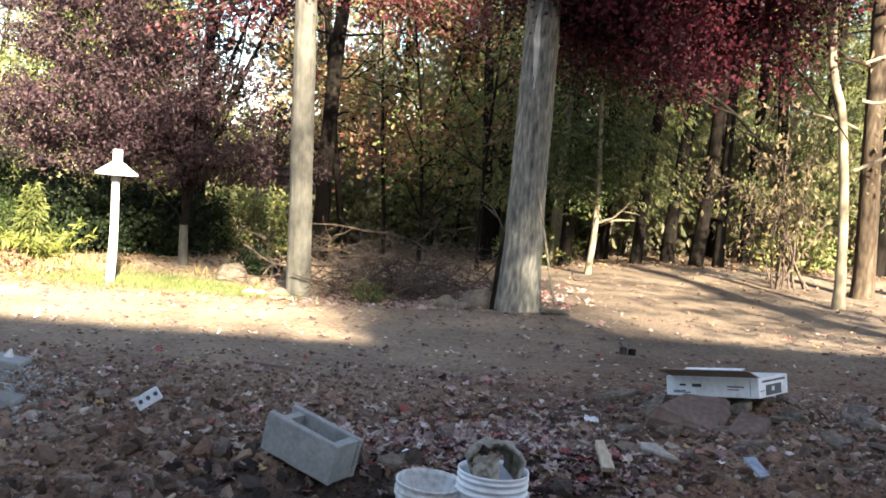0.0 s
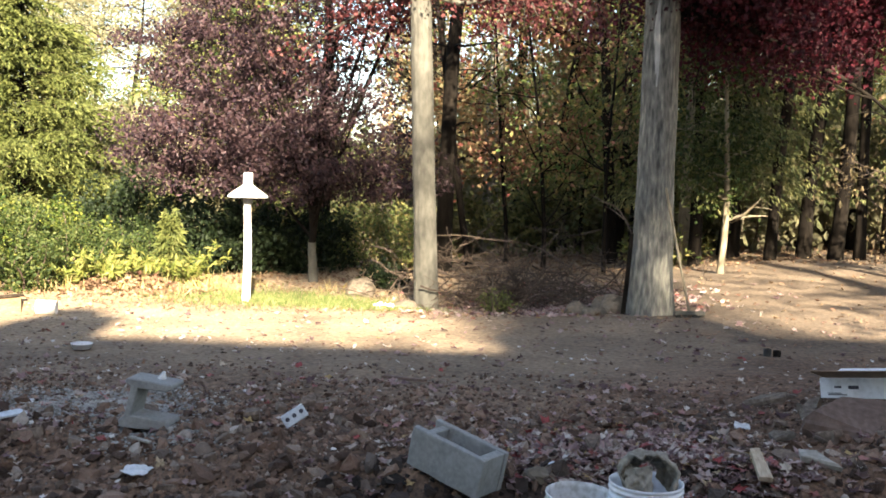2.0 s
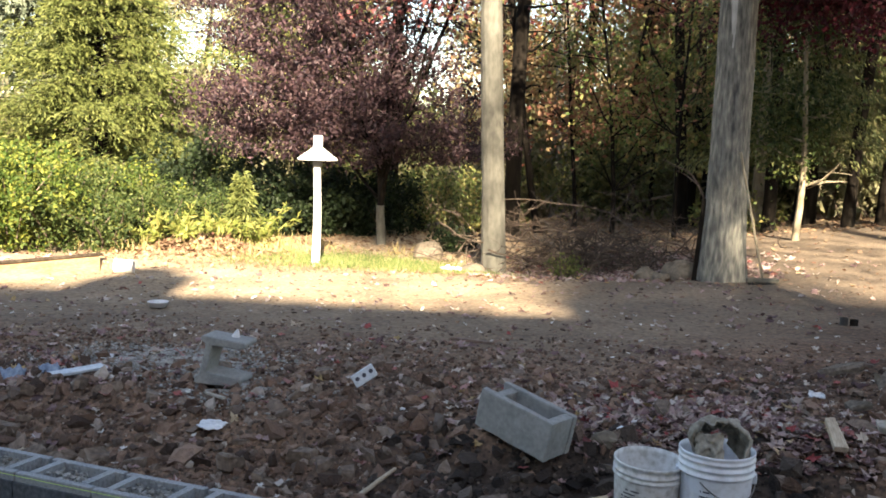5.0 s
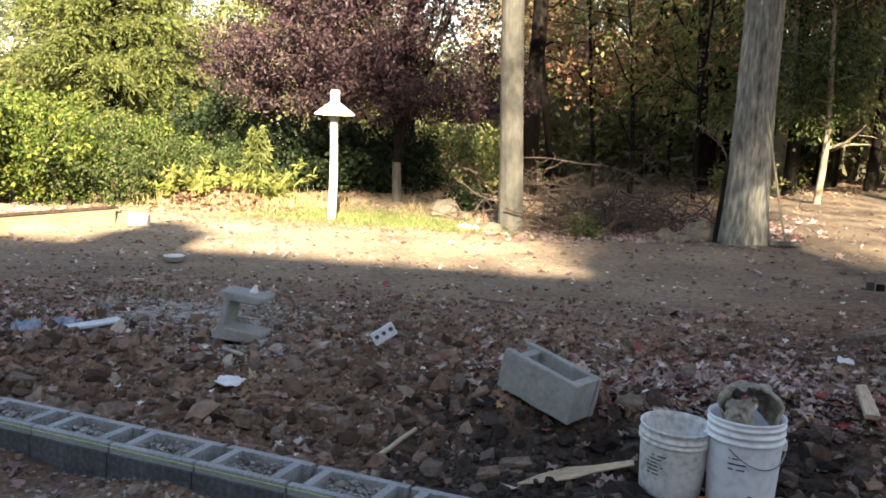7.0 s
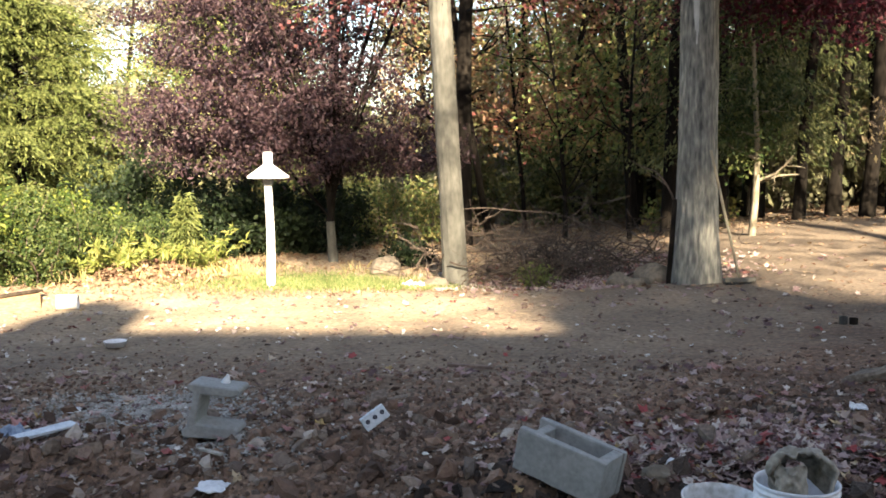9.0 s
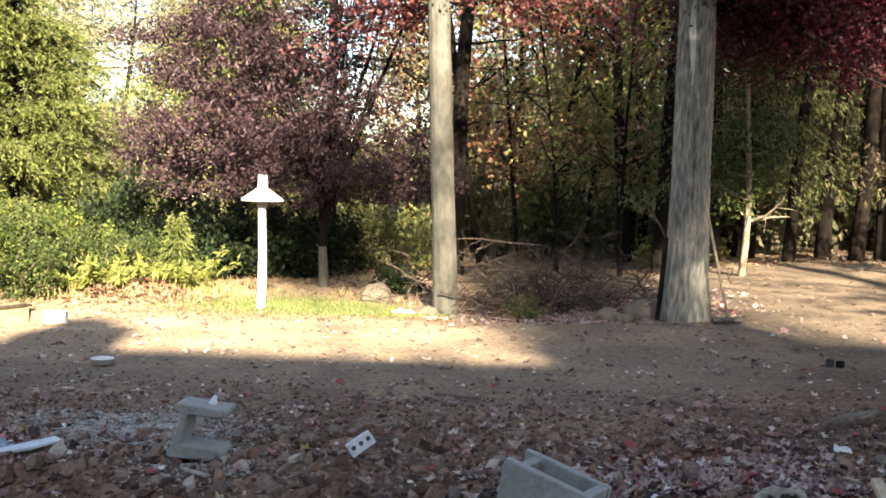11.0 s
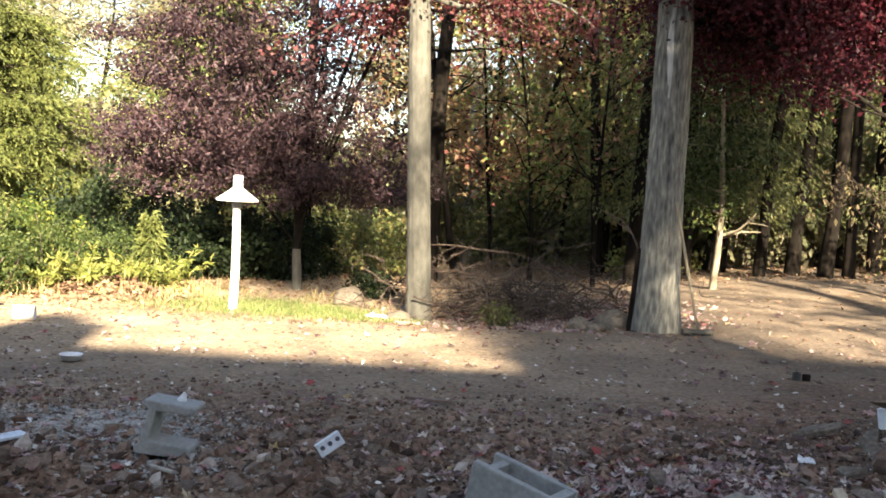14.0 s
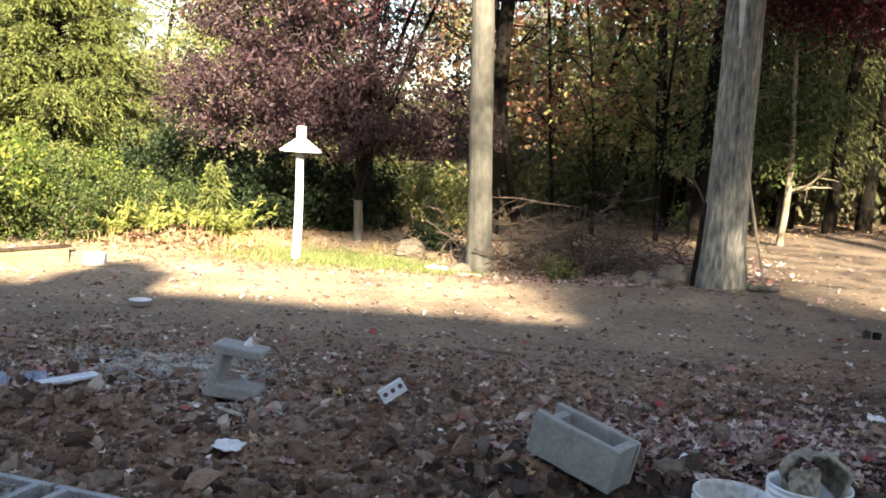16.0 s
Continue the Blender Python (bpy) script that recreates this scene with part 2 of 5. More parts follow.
L_UNDER = island("understory_leaves", [(0.06, 0.1, 0.03), (0.13, 0.18, 0.055), (0.24, 0.26, 0.09), (0.3, 0.22, 0.09)], 0.55, 0.4)
L_TAN = island("tan_leaves", [(0.0975, 0.0735, 0.0435), (0.1658, 0.1268, 0.0735), (0.2048, 0.1658, 0.0878)], 0.7, 0.25)


# ---- mesh helpers ----
def solid(name, v, loops, starts, totals, mat, parent=None, smooth=False):
    me = bpy.data.meshes.new(name)
    v = np.asarray(v, np.float32)
    me.vertices.add(len(v))
    me.vertices.foreach_set("co", v.ravel())
    me.loops.add(len(loops))
    me.loops.foreach_set("vertex_index", np.asarray(loops, np.int32))
    me.polygons.add(len(starts))
    me.polygons.foreach_set("loop_start", np.asarray(starts, np.int32))
    me.polygons.foreach_set("loop_total", np.asarray(totals, np.int32))
    me.polygons.foreach_set("use_smooth", np.full(len(starts), smooth))
    me.update(calc_edges=True)
    me.validate()
    me.materials.append(mat)
    ob = new(name, me)
    ob.parent = parent
    return ob


def quads(name, v, q, mat, parent=None, smooth=False):
    q = np.asarray(q, np.int32)
    k = q.shape[1]
    return solid(name, v, q.ravel(), np.arange(len(q)) * k, np.full(len(q), k), mat, parent, smooth)


def part(name, bm, mat, parent, label="", smooth=False):
    me = bpy.data.meshes.new(name)
    if smooth:
        for f in bm.faces:
            f.smooth = True
    bm.to_mesh(me)
    bm.free()
    me.materials.append(mat)
    ob = new(name, me)
    ob.parent = parent
    return tagged(ob, label)


def thing(name, m, label, category, group="", kind=""):
    ob = new(name)
    ob.matrix_world = m
    return tagged(ob, label, category, group, kind)


def box(bm, x0, y0, z0, x1, y1, z1, bevel=0.0):
    r = bmesh.ops.create_cube(bm, size=1, matrix=Matrix.Translation(((x0 + x1) / 2, (y0 + y1) / 2, (z0 + z1) / 2)) @ Matrix.Diagonal((x1 - x0, y1 - y0, z1 - z0, 1)))
    if bevel:
        es = {e for v in r["verts"] for e in v.link_edges}
        bmesh.ops.bevel(bm, geom=list(es), offset=bevel, segments=2, affect="EDGES", profile=0.6)
    return bm


def lathe(profile, seg=32):
    bm = bmesh.new()
    rings = [[bm.verts.new((r * math.cos(2 * math.pi * k / seg), r * math.sin(2 * math.pi * k / seg), z)) for k in range(seg)] for r, z in profile]
    for a, b in zip(rings, rings[1:]):
        for k in range(seg):
            bm.faces.new((a[k], a[(k + 1) % seg], b[(k + 1) % seg], b[k]))
    return bm


def unit(a):
    return a / np.maximum(np.linalg.norm(a, axis=-1, keepdims=True), 1e-9)


def leaf_cloud(name, p, size, mat, parent=None, ratio=0.55, droop=0.0, along=None, spread=0.45):
    """Many small folded leaves, one at each point."""
    p = np.asarray(p, float)
    n = len(p)
    a = unit(rng.normal(size=(n, 3)) + (0, 0, -droop)) if along is None else unit(along + rng.normal(size=(n, 3)) * 0.35)
    b = unit(np.cross(a, rng.normal(size=(n, 3))))
    c = np.cross(a, b)
    s = (size * rng.uniform(1 - spread, 1 + spread, n))[:, None]
    mid = p + a * s * 0.45
    v = np.stack([p, mid + b * s * ratio * 0.5 + c * s * 0.1, p + a * s, mid - b * s * ratio * 0.5 + c * s * 0.1], 1).reshape(-1, 3)
    return quads(name, v, np.arange(4 * n).reshape(n, 4), mat, parent)


def tube_mesh(paths, sides=7, rough=0.0):
    """Vertices and quads of tapered tubes; each path is an array of rows x, y, z, radius."""
    vs, qs, base = [], [], 0
    ang = np.linspace(0, 2 * np.pi, sides, endpoint=False)
    for path in paths:
        path = np.asarray(path, float)
        d = unit(np.gradient(path[:, :3], axis=0))
        ref = np.where(np.abs(d[:, 2:3]) > 0.9, np.array([[1.0, 0, 0]]), np.array([[0, 0, 1.0]]))
        u = unit(np.cross(d, ref))
        w = np.cross(d, u)
        r = path[:, 3][:, None] * (1 + rough * rng.normal(size=(len(path), sides)))
        ring = path[:, None, :3] + r[..., None] * (np.cos(ang)[None, :, None] * u[:, None] + np.sin(ang)[None, :, None] * w[:, None])
        vs.append(ring.reshape(-1, 3))
        k = len(path)
        i, j = np.meshgrid(np.arange(k - 1), np.arange(sides), indexing="ij")
        q = np.stack([i * sides + j, i * sides + (j + 1) % sides, (i + 1) * sides + (j + 1) % sides, (i + 1) * sides + j], -1).reshape(-1, 4)
        qs.append(q + base)
        base += k * sides
    return np.concatenate(vs), np.concatenate(qs)


def bent(start, way, length, r0, r1, n=8, wander=0.12, lift=0.0):
    """A wandering, tapering branch as rows x, y, z, radius."""
    p, d = np.array(start, float), unit(np.array(way, float))
    rows = [(*p, r0)]
    for k in range(1, n + 1):
        d = unit(d + rng.normal(size=3) * wander + (0, 0, lift))
        p = p + d * length / n
        rows.append((*p, r0 + (r1 - r0) * k / n))
    return np.array(rows)


# ---- ground ----
def smooth(a, b, t):
    t = np.clip((t - a) / (b - a), 0, 1)
    return t * t * (3 - 2 * t)


def row_y(x):
    """The line of the front of the block course."""
    x = np.clip(x, -5, 2)
    return 2.944 - 0.125 * (x + 0.5)


def ground_z(x, y):
    """Height of the ground: level yard, sloping to the right, a leafy hollow, a bank down to the block course."""
    x, y = np.asarray(x, float), np.asarray(y, float)
    z = 0.1 + 0.035 * (np.clip(x, -7, 5) + 3)
    z = z - 0.28 * np.exp(-(((x + 1.3) / 2.0) ** 2 + ((y - 12) / 1.6) ** 2))
    z = z + 0.22 * smooth(10, 16, y) * smooth(0, 3.5, x)
    z = z - 0.05 * smooth(8, 12, y) * smooth(-2, -5, x)
    z = z + 0.1 * np.exp(-(((x + 0.47) / 0.24) ** 2 + ((y - 4.02) / 0.2) ** 2))
    behind = -0.958 * (x + 5.95) + 0.288 * (y - 9.0)
    z = z + 0.15 * smooth(-0.02, 0.07, behind) * smooth(10.4, 8.9, y) * smooth(-10.5, -9.0, x)
    z = z + 0.09 * np.exp(-(((x - 1.85) / 0.5) ** 2 + ((y - 5.6) / 0.4) ** 2))
    edge = 3.75 + 0.12 * np.clip(x + 0.5, 0, 1)
    bank = smooth(edge + 0.58, edge - 0.05, y)
    z = z * (1 - bank) + (-0.04) * bank
    front = row_y(x)
    z = z - 0.02 * smooth(front + 0.12, front + 0.02, y)
    under = smooth(front - 0.005, front + 0.035, y) * smooth(front + 0.25, front + 0.21, y)
    return z - 0.13 * under * smooth(1.6, 1.2, x)


def ground_fine(x, y):
    z = ground_z(x, y)
    near = smooth(7.5, 4.5, y) * smooth(2.6, 3.4, y)
    out = np.array([noise.fractal(Vector((a * 2.2, b * 2.2, 0)), 1.0, 2.0, 5) for a, b in zip(np.ravel(x), np.ravel(y))]).reshape(np.shape(x))
    return z + out * (0.016 + 0.04 * near)


def axis_steps(lo, a, b, hi, fine, coarse):
    mid = np.arange(a, b + fine / 2, fine)
    left, right = [a], [b]
    step = fine
    while left[-1] > lo:
        step = min(step * 1.25, coarse)
        left.append(left[-1] - step)
    step = fine
    while right[-1] < hi:
        step = min(step * 1.25, coarse)
        right.append(right[-1] + step)
    return np.concatenate([left[:0:-1], mid, right[1:]])


gx = axis_steps(-900, -7.2, 4.5, 900, 0.036, 60)
gy = axis_steps(-900, 2.4, 9.3, 900, 0.036, 60)
X, Y = np.meshgrid(gx, gy, indexing="ij")
Z = ground_fine(X, Y)
ids = np.arange(X.size).reshape(X.shape)
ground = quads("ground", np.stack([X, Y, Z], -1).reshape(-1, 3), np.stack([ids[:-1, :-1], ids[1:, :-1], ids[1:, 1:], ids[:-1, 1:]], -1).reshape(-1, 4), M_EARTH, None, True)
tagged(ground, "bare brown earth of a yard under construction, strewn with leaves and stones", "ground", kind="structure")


# ---- house behind, which shades the yard ----
def house_behind():
    h = thing("house", pose(0, 0, 0), "white-sided house with a chimney, whose shadow lies over the yard", "house", kind="structure")
    part("wall", box(bmesh.new(), -20, -9.2, -0.3, 20, -2.6, 4.9), M_SIDING, h)
    bm = bmesh.new()
    eave, ridge = 4.8, 6.6
    vs = [bm.verts.new(c) for c in ((-20.4, -2.2, eave), (20.4, -2.2, eave), (20.4, -5.6, ridge), (-20.4, -5.6, ridge), (20.4, -9.6, eave), (-20.4, -9.6, eave))]
    for f in ((0, 1, 2, 3), (3, 2, 4, 5), (0, 3, 5), (1, 4, 2), (0, 5, 4, 1)):
        bm.faces.new([vs[i] for i in f])
    part("roof", bm, M_ROOF, h)
    # unseen roof step, added to carry the shade further out on the right
    bm = bmesh.new()
    vs = [bm.verts.new(c) for c in ((4.4, -2.9, 5.2), (20.4, -2.9, 5.2), (20.4, -5.6, 7.3), (4.4, -5.6, 7.3), (20.4, -9.4, 5.2), (4.4, -9.4, 5.2))]
    for f in ((0, 1, 2, 3), (3, 2, 4, 5), (0, 3, 5), (1, 4, 2), (0, 5, 4, 1)):
        bm.faces.new([vs[i] for i in f])
    part("shade_roof", bm, M_ROOF, h)
    part("chimney", box(bmesh.new(), -0.38, -6.1, 5.5, 0.5, -5.3, 7.15, 0.02), M_STONE, h)
    # unseen pot, added to round off the tip of the chimney's shadow
    part("shadow_pot", lathe([(0.34, 7.14), (0.33, 7.3), (0.27, 7.42), (0.16, 7.47), (0.001, 7.47)], 20), M_STONE, h).location = (0.03, -5.7, 0)
    return h


house_behind()


# ---- trees ----
def clump_points(centres, count, radius):
    c = np.repeat(np.asarray(centres, float), count, 0)
    return c + rng.normal(size=c.shape) * radius


def broad_tree(name, m, label, height, crown_low, crown_r, trunk_r, leaves, leaf_size, mat_leaf, mat_bark, lean=(0, 0), limbs=14, group="", clump=0.35, stems=1, fork=0.0):
    t = thing(name, m, label, "tree", group)
    paths, tips = [], []
    for s in range(stems):
        d = np.array([lean[0], lean[1], 1.0]) + (rng.normal(size=3) * (0.25, 0.25, 0) if stems > 1 else 0)
        trunk = bent((0, 0, -0.15), d, height * 0.95, trunk_r * 1.1, trunk_r * 0.2, 14, 0.035)
        trunk[0, 3] *= 1.25
        paths.append(trunk)
        for k in range(limbs):
            f = rng.uniform(max(0.08, crown_low / height - 0.08), 0.97)
            at = trunk[int(f * 14)]
            ang = rng.uniform(0, 2 * np.pi)
            reach = crown_r * (0.55 + 0.6 * np.sin(np.pi * min(1, max(0.12, (at[2] - crown_low * 0.7) / (height - crown_low * 0.7))))) * rng.uniform(0.6, 1.05)
            limb = bent(at[:3], (np.cos(ang), np.sin(ang), 0.45), reach, at[3] * 0.5, 0.008, 7, 0.16, 0.03)
            paths.append(limb)
            tips.extend(limb[2:, :3])
            for b in range(2):
                o = limb[rng.integers(2, 6)]
                tw = bent(o[:3], rng.normal(size=3) * (1, 1, 0.5), reach * 0.45, o[3] * 0.5, 0.004, 4, 0.2)
                paths.append(tw)
                tips.extend(tw[1:, :3])
    v, q = tube_mesh(paths, 5, 0.03)
    quads("trunk", v, q, mat_bark, t, True)
    tips = np.array(tips)
    tips = tips[tips[:, 2] > crown_low * 0.8]
    per = max(1, leaves // len(tips))
    leaf_cloud("crown", clump_points(tips, per, clump), leaf_size, mat_leaf, t, 0.6, 0.3)
    return t


def conifer(name, m, label, height, radius, low, sprays, mat_leaf, mat_bark, droop=0.35, size=0.22, group="", trunk_r=0.12):
    t = thing(name, m, label, "conifer", group)
    v, q = tube_mesh([bent((0, 0, -0.15), (0, 0, 1), height, trunk_r, 0.01, 12, 0.02)], 8, 0.03)
    quads("trunk", v, q, mat_bark, t, True)
    pts, dirs = [], []
    n = max(12, int(height / 0.33))
    for k in range(n):
        z = low + (height - low) * (k + rng.uniform(-0.3, 0.3)) / n
        reach = radius * (1 - (z - low) / (height - low)) ** 0.62
        for b in range(int(5 + 6 * reach / radius)):
            ang = rng.uniform(0, 2 * np.pi)
            r = reach * rng.uniform(0.75, 1.12)
            u = np.array([np.cos(ang), np.sin(ang)])
            s = np.sqrt(rng.uniform(0.05, 1, sprays))
            side = rng.normal(size=sprays) * 0.11 * (0.3 + r * 0.5) * (0.35 + s)
            x = u[0] * s * r - u[1] * side
            y = u[1] * s * r + u[0] * side
            zz = z + 0.25 * r * s - droop * r * s ** 2 * 1.4 + rng.normal(size=sprays) * 0.05
            pts.append(np.stack([x, y, zz], 1))
            dirs.append(np.stack([np.full(sprays, u[0]) * 0.7, np.full(sprays, u[1]) * 0.7, -0.25 - 1.1 * s * droop / 0.4], 1))
    leaf_cloud("needles", np.concatenate(pts), size, mat_leaf, t, 0.3, along=np.concatenate(dirs))
    return t


def bush(name, m, label, rx, ry, h, leaves, size, mat, group="", stems=9):
    t = thing(name, m, label, "bush", group)
    paths, tips = [], []
    for k in range(stems):
        ang = rng.uniform(0, 2 * np.pi)
        br = bent((rng.normal() * rx * 0.3, rng.normal() * ry * 0.3, -0.05), (np.cos(ang) * rx / h * 0.7, np.sin(ang) * ry / h * 0.7, 1), h * rng.uniform(0.7, 1.05), 0.015, 0.004, 8, 0.15)
        paths.append(br)
        tips.extend(br[2:, :3])
    for br in paths:
        v, q = tube_mesh([br], 5)
        quads("stem", v, q, M_TWIG, t)
    u = unit(rng.normal(size=(48, 3))) * rng.uniform(0.5, 1.1, (48, 1))
    blob = np.stack([u[:, 0] * rx, u[:, 1] * ry, h * np.clip(0.42 + 0.52 * u[:, 2], 0.05, 2)], 1)
    tips = np.concatenate([np.array(tips), blob])
    p = clump_points(tips, max(1, leaves // len(tips)), min(rx, h) * 0.085)
    p[:, 2] = np.abs(p[:, 2])
    leaf_cloud("foliage", p, size, mat, t, 0.6)
    return t


def at_ground(x, y, turn=0.0, sink=0.0):
    return pose(x, y, float(ground_z(x, y)) - sink, 0, 0, turn)


def big_trunk(name, x, y, label, r0, r1, height, lean, mat, flare=1.3):
    t = thing(name, at_ground(x, y), label, "tree")
    rows = []
    for k in range(46):
        z = -0.3 + height * k / 45
        f = k / 45
        r = (r0 + (r1 - r0) * f) * (1 + (flare - 1) * math.exp(-max(0, z) / 0.7))
        rows.append((lean[0] * z, lean[1] * z, z, r))
    v, q = tube_mesh([rows], 72)
    for i, p in enumerate(v):
        c = rows[i // 72]
        a = math.atan2(p[1] - c[1], p[0] - c[0])
        g = noise.fractal(Vector((math.cos(a) * 5.5, math.sin(a) * 5.5, p[2] * 1.1)), 0.8, 2.0, 5)
        lobes = 0.05 * math.cos(a * 5 + 1) * math.exp(-max(0, p[2]) / 0.3)
        s = 1 + 0.07 * g + lobes
        v[i, 0], v[i, 1] = c[0] + (p[0] - c[0]) * s, c[1] + (p[1] - c[1]) * s
    quads("trunk", v, q, mat, t, True)
    return t


tree_a = big_trunk("maple_tree", -2.11, 11.95, "tall maple with smooth grey trunk and red autumn leaves", 0.148, 0.12, 9, (-0.05, 0), M_BARK_SMOOTH, 1.1)
tree_b = big_trunk("oak_tree", 0.67, 10.25, "tall old tree with furrowed grey bark and crimson leaves", 0.19, 0.165, 9, (0.0, 0), M_BARK, 1.36)


bm = bmesh.new()
rows_ = [[bm.verts.new((0.183 * math.cos(a), 0.183 * math.sin(a), z)) for a in np.linspace(-1.98 - 0.1 * math.sin(z * 7), -1.62 + 0.14 * math.sin(z * 5 + 1), 7)] for z in np.linspace(2.4, 3.3, 24)]
for a_, b_ in zip(rows_, rows_[1:]):
    for k in range(6):
        bm.faces.new((a_[k], a_[k + 1], b_[k + 1], b_[k]))
part("bare_patch", bm, M_BARE, tree_b, "smooth pale patch without bark", True)
bm = box(bmesh.new(), -0.035, -0.02, -0.1, 0.035, 0.02, 0.86, 0.008)
for v_ in bm.verts:
    v_.co.x *= 1.0 - 0.5 * max(0.0, v_.co.z)
slab = part("bark_slab", bm, M_BARK_SHADED, tree_b, "loose dark slab of bark")
slab.matrix_local = pose(-0.265, -0.03, 0, 0, 3, 0)
v, q = tube_mesh([bent((-0.2, 0.12, 0.8), (-0.35, 0, 1), 0.75, 0.014, 0.004, 7, 0.18), bent((-0.3, 0.1, 1.0), (-0.6, 0, 0.4), 0.3, 0.007, 0.003, 5, 0.2)], 6)
quads("dead_twig", v, q, M_TWIG, tree_b)


for k in range(7):
    a = -2.6 + 0.55 * k
    v, q = tube_mesh([bent((0.17 * math.cos(a), 0.17 * math.sin(a), 0.05), (math.cos(a), math.sin(a), 0.9), rng.uniform(0.3, 0.6), 0.006, 0.002, 9, 0.35)], 5)
    quads("vine_twig", v, q, M_TWIG, tree_a)


def limbs_and_leaves(t, low, high, count, reach, leaves, size, mat, mat_bark, ways, rise=0.15, clump=0.3, floor=0.0):
    paths, tips = [], []
    for k in range(count):
        z = rng.uniform(low, high)
        ang = rng.uniform(*ways)
        limb = bent((0, 0, z), (math.cos(ang), math.sin(ang), rise + rng.normal() * 0.12), reach * rng.uniform(0.6, 1.1), 0.045, 0.006, 10, 0.12)
        paths.append(limb)
        tips.extend(limb[3:, :3])
        for b in range(5):
            o = limb[rng.integers(2, 10)]
            tw = bent(o[:3], rng.normal(size=3) * (1, 1, 0.35), reach * 0.3, 0.014, 0.003, 5, 0.2)
            paths.append(tw)
            tips.extend(tw[1:, :3])
    for k in range(count):
        v, q = tube_mesh(paths[6 * k:6 * k + 6], 6)
        quads("limb", v, q, mat_bark, t, True)
    tips = np.array(tips)
    tips = tips[tips[:, 2] > floor]
    leaf_cloud("crown", clump_points(tips, max(1, leaves // len(tips)), clump), size, mat, t, 0.75, 0.4)


limbs_and_leaves(tree_a, 3.9, 5.3, 7, 2.3, 6500, 0.06, L_RED, M_BARK_SMOOTH, (2.0, 4.4), -0.03, 0.17)
limbs_and_leaves(tree_a, 4.0, 5.2, 6, 2.4, 4200, 0.06, L_RED, M_BARK_SMOOTH, (-0.3, 1.5), -0.05, 0.17)
# high crown out of view, added to shade the woods behind
limbs_and_leaves(tree_a, 5.2, 8.6, 12, 2.8, 3200, 0.08, L_RED, M_BARK_SMOOTH, (0, 2 * math.pi), 0.3, 0.3)
limbs_and_leaves(tree_b, 3.2, 4.9, 22, 4.3, 78000, 0.052, L_CRIMSON, M_BARK_SHADED, (-0.15, 1.0), 0.03, 0.2, 2.6)
limbs_and_leaves(tree_b, 3.1, 3.7, 10, 2.9, 26000, 0.052, L_CRIMSON, M_BARK_SHADED, (0.2, 0.9), 0.02, 0.17, 2.65)
# high limbs out of view, the front ones added to dim the yard
limbs_and_leaves(tree_b, 5.9, 7.4, 7, 5.0, 5200, 0.12, L_CRIMSON, M_BARK, (-1.3, -0.3), 0.05, 0.3)
limbs_and_leaves(tree_b, 5.8, 8.6, 8, 3.2, 1000, 0.12, L_CRIMSON, M_BARK, (0, 2 * math.pi), 0.3, 0.35)


# unseen trees, added only for the dappled shade they throw
def shade_tree(x, y, label, height, crown_z, reach, leaves, r=0.2):
    t = thing("unseen_shade_tree", at_ground(x, y), label, "tree")
    v, q = tube_mesh([bent((0, 0, -0.2), (0, 0, 1), height, r, r * 0.25, 14, 0.02)], 10, 0.03)
    quads("trunk", v, q, M_BARK, t, True)
    limbs_and_leaves(t, crown_z, height, 18, reach, leaves, 0.14, L_RED, M_BARK, (0, 2 * math.pi), 0.2, 0.4)
    return t


shade_tree(7.6, -10.6, "tall unseen tree added beyond the house to cast dappled shade", 12, 8.6, 2.1, 5200)
shade_tree(6.2, 4.4, "unseen leafy tree added beside the house to cast dappled shade", 9, 6.0, 3.3, 4600)
shade_tree(4.5, -0.5, "unseen leafy tree added close to the house to cast dappled shade", 9, 5.5, 2.1, 6500)
shade_tree(8.6, 6.2, "unseen leafy tree added beside the house to cast dappled shade", 11, 5.4, 3.4, 7500)
shade_tree(6.8, 2.8, "small unseen tree added beside the house to cast dappled shade", 5.4, 3.1, 1.9, 1700)
shade_tree(3.3, -6.5, "tall unseen tree added behind the house to cast dappled shade", 11.6, 9.9, 1.1, 2600, 0.06)


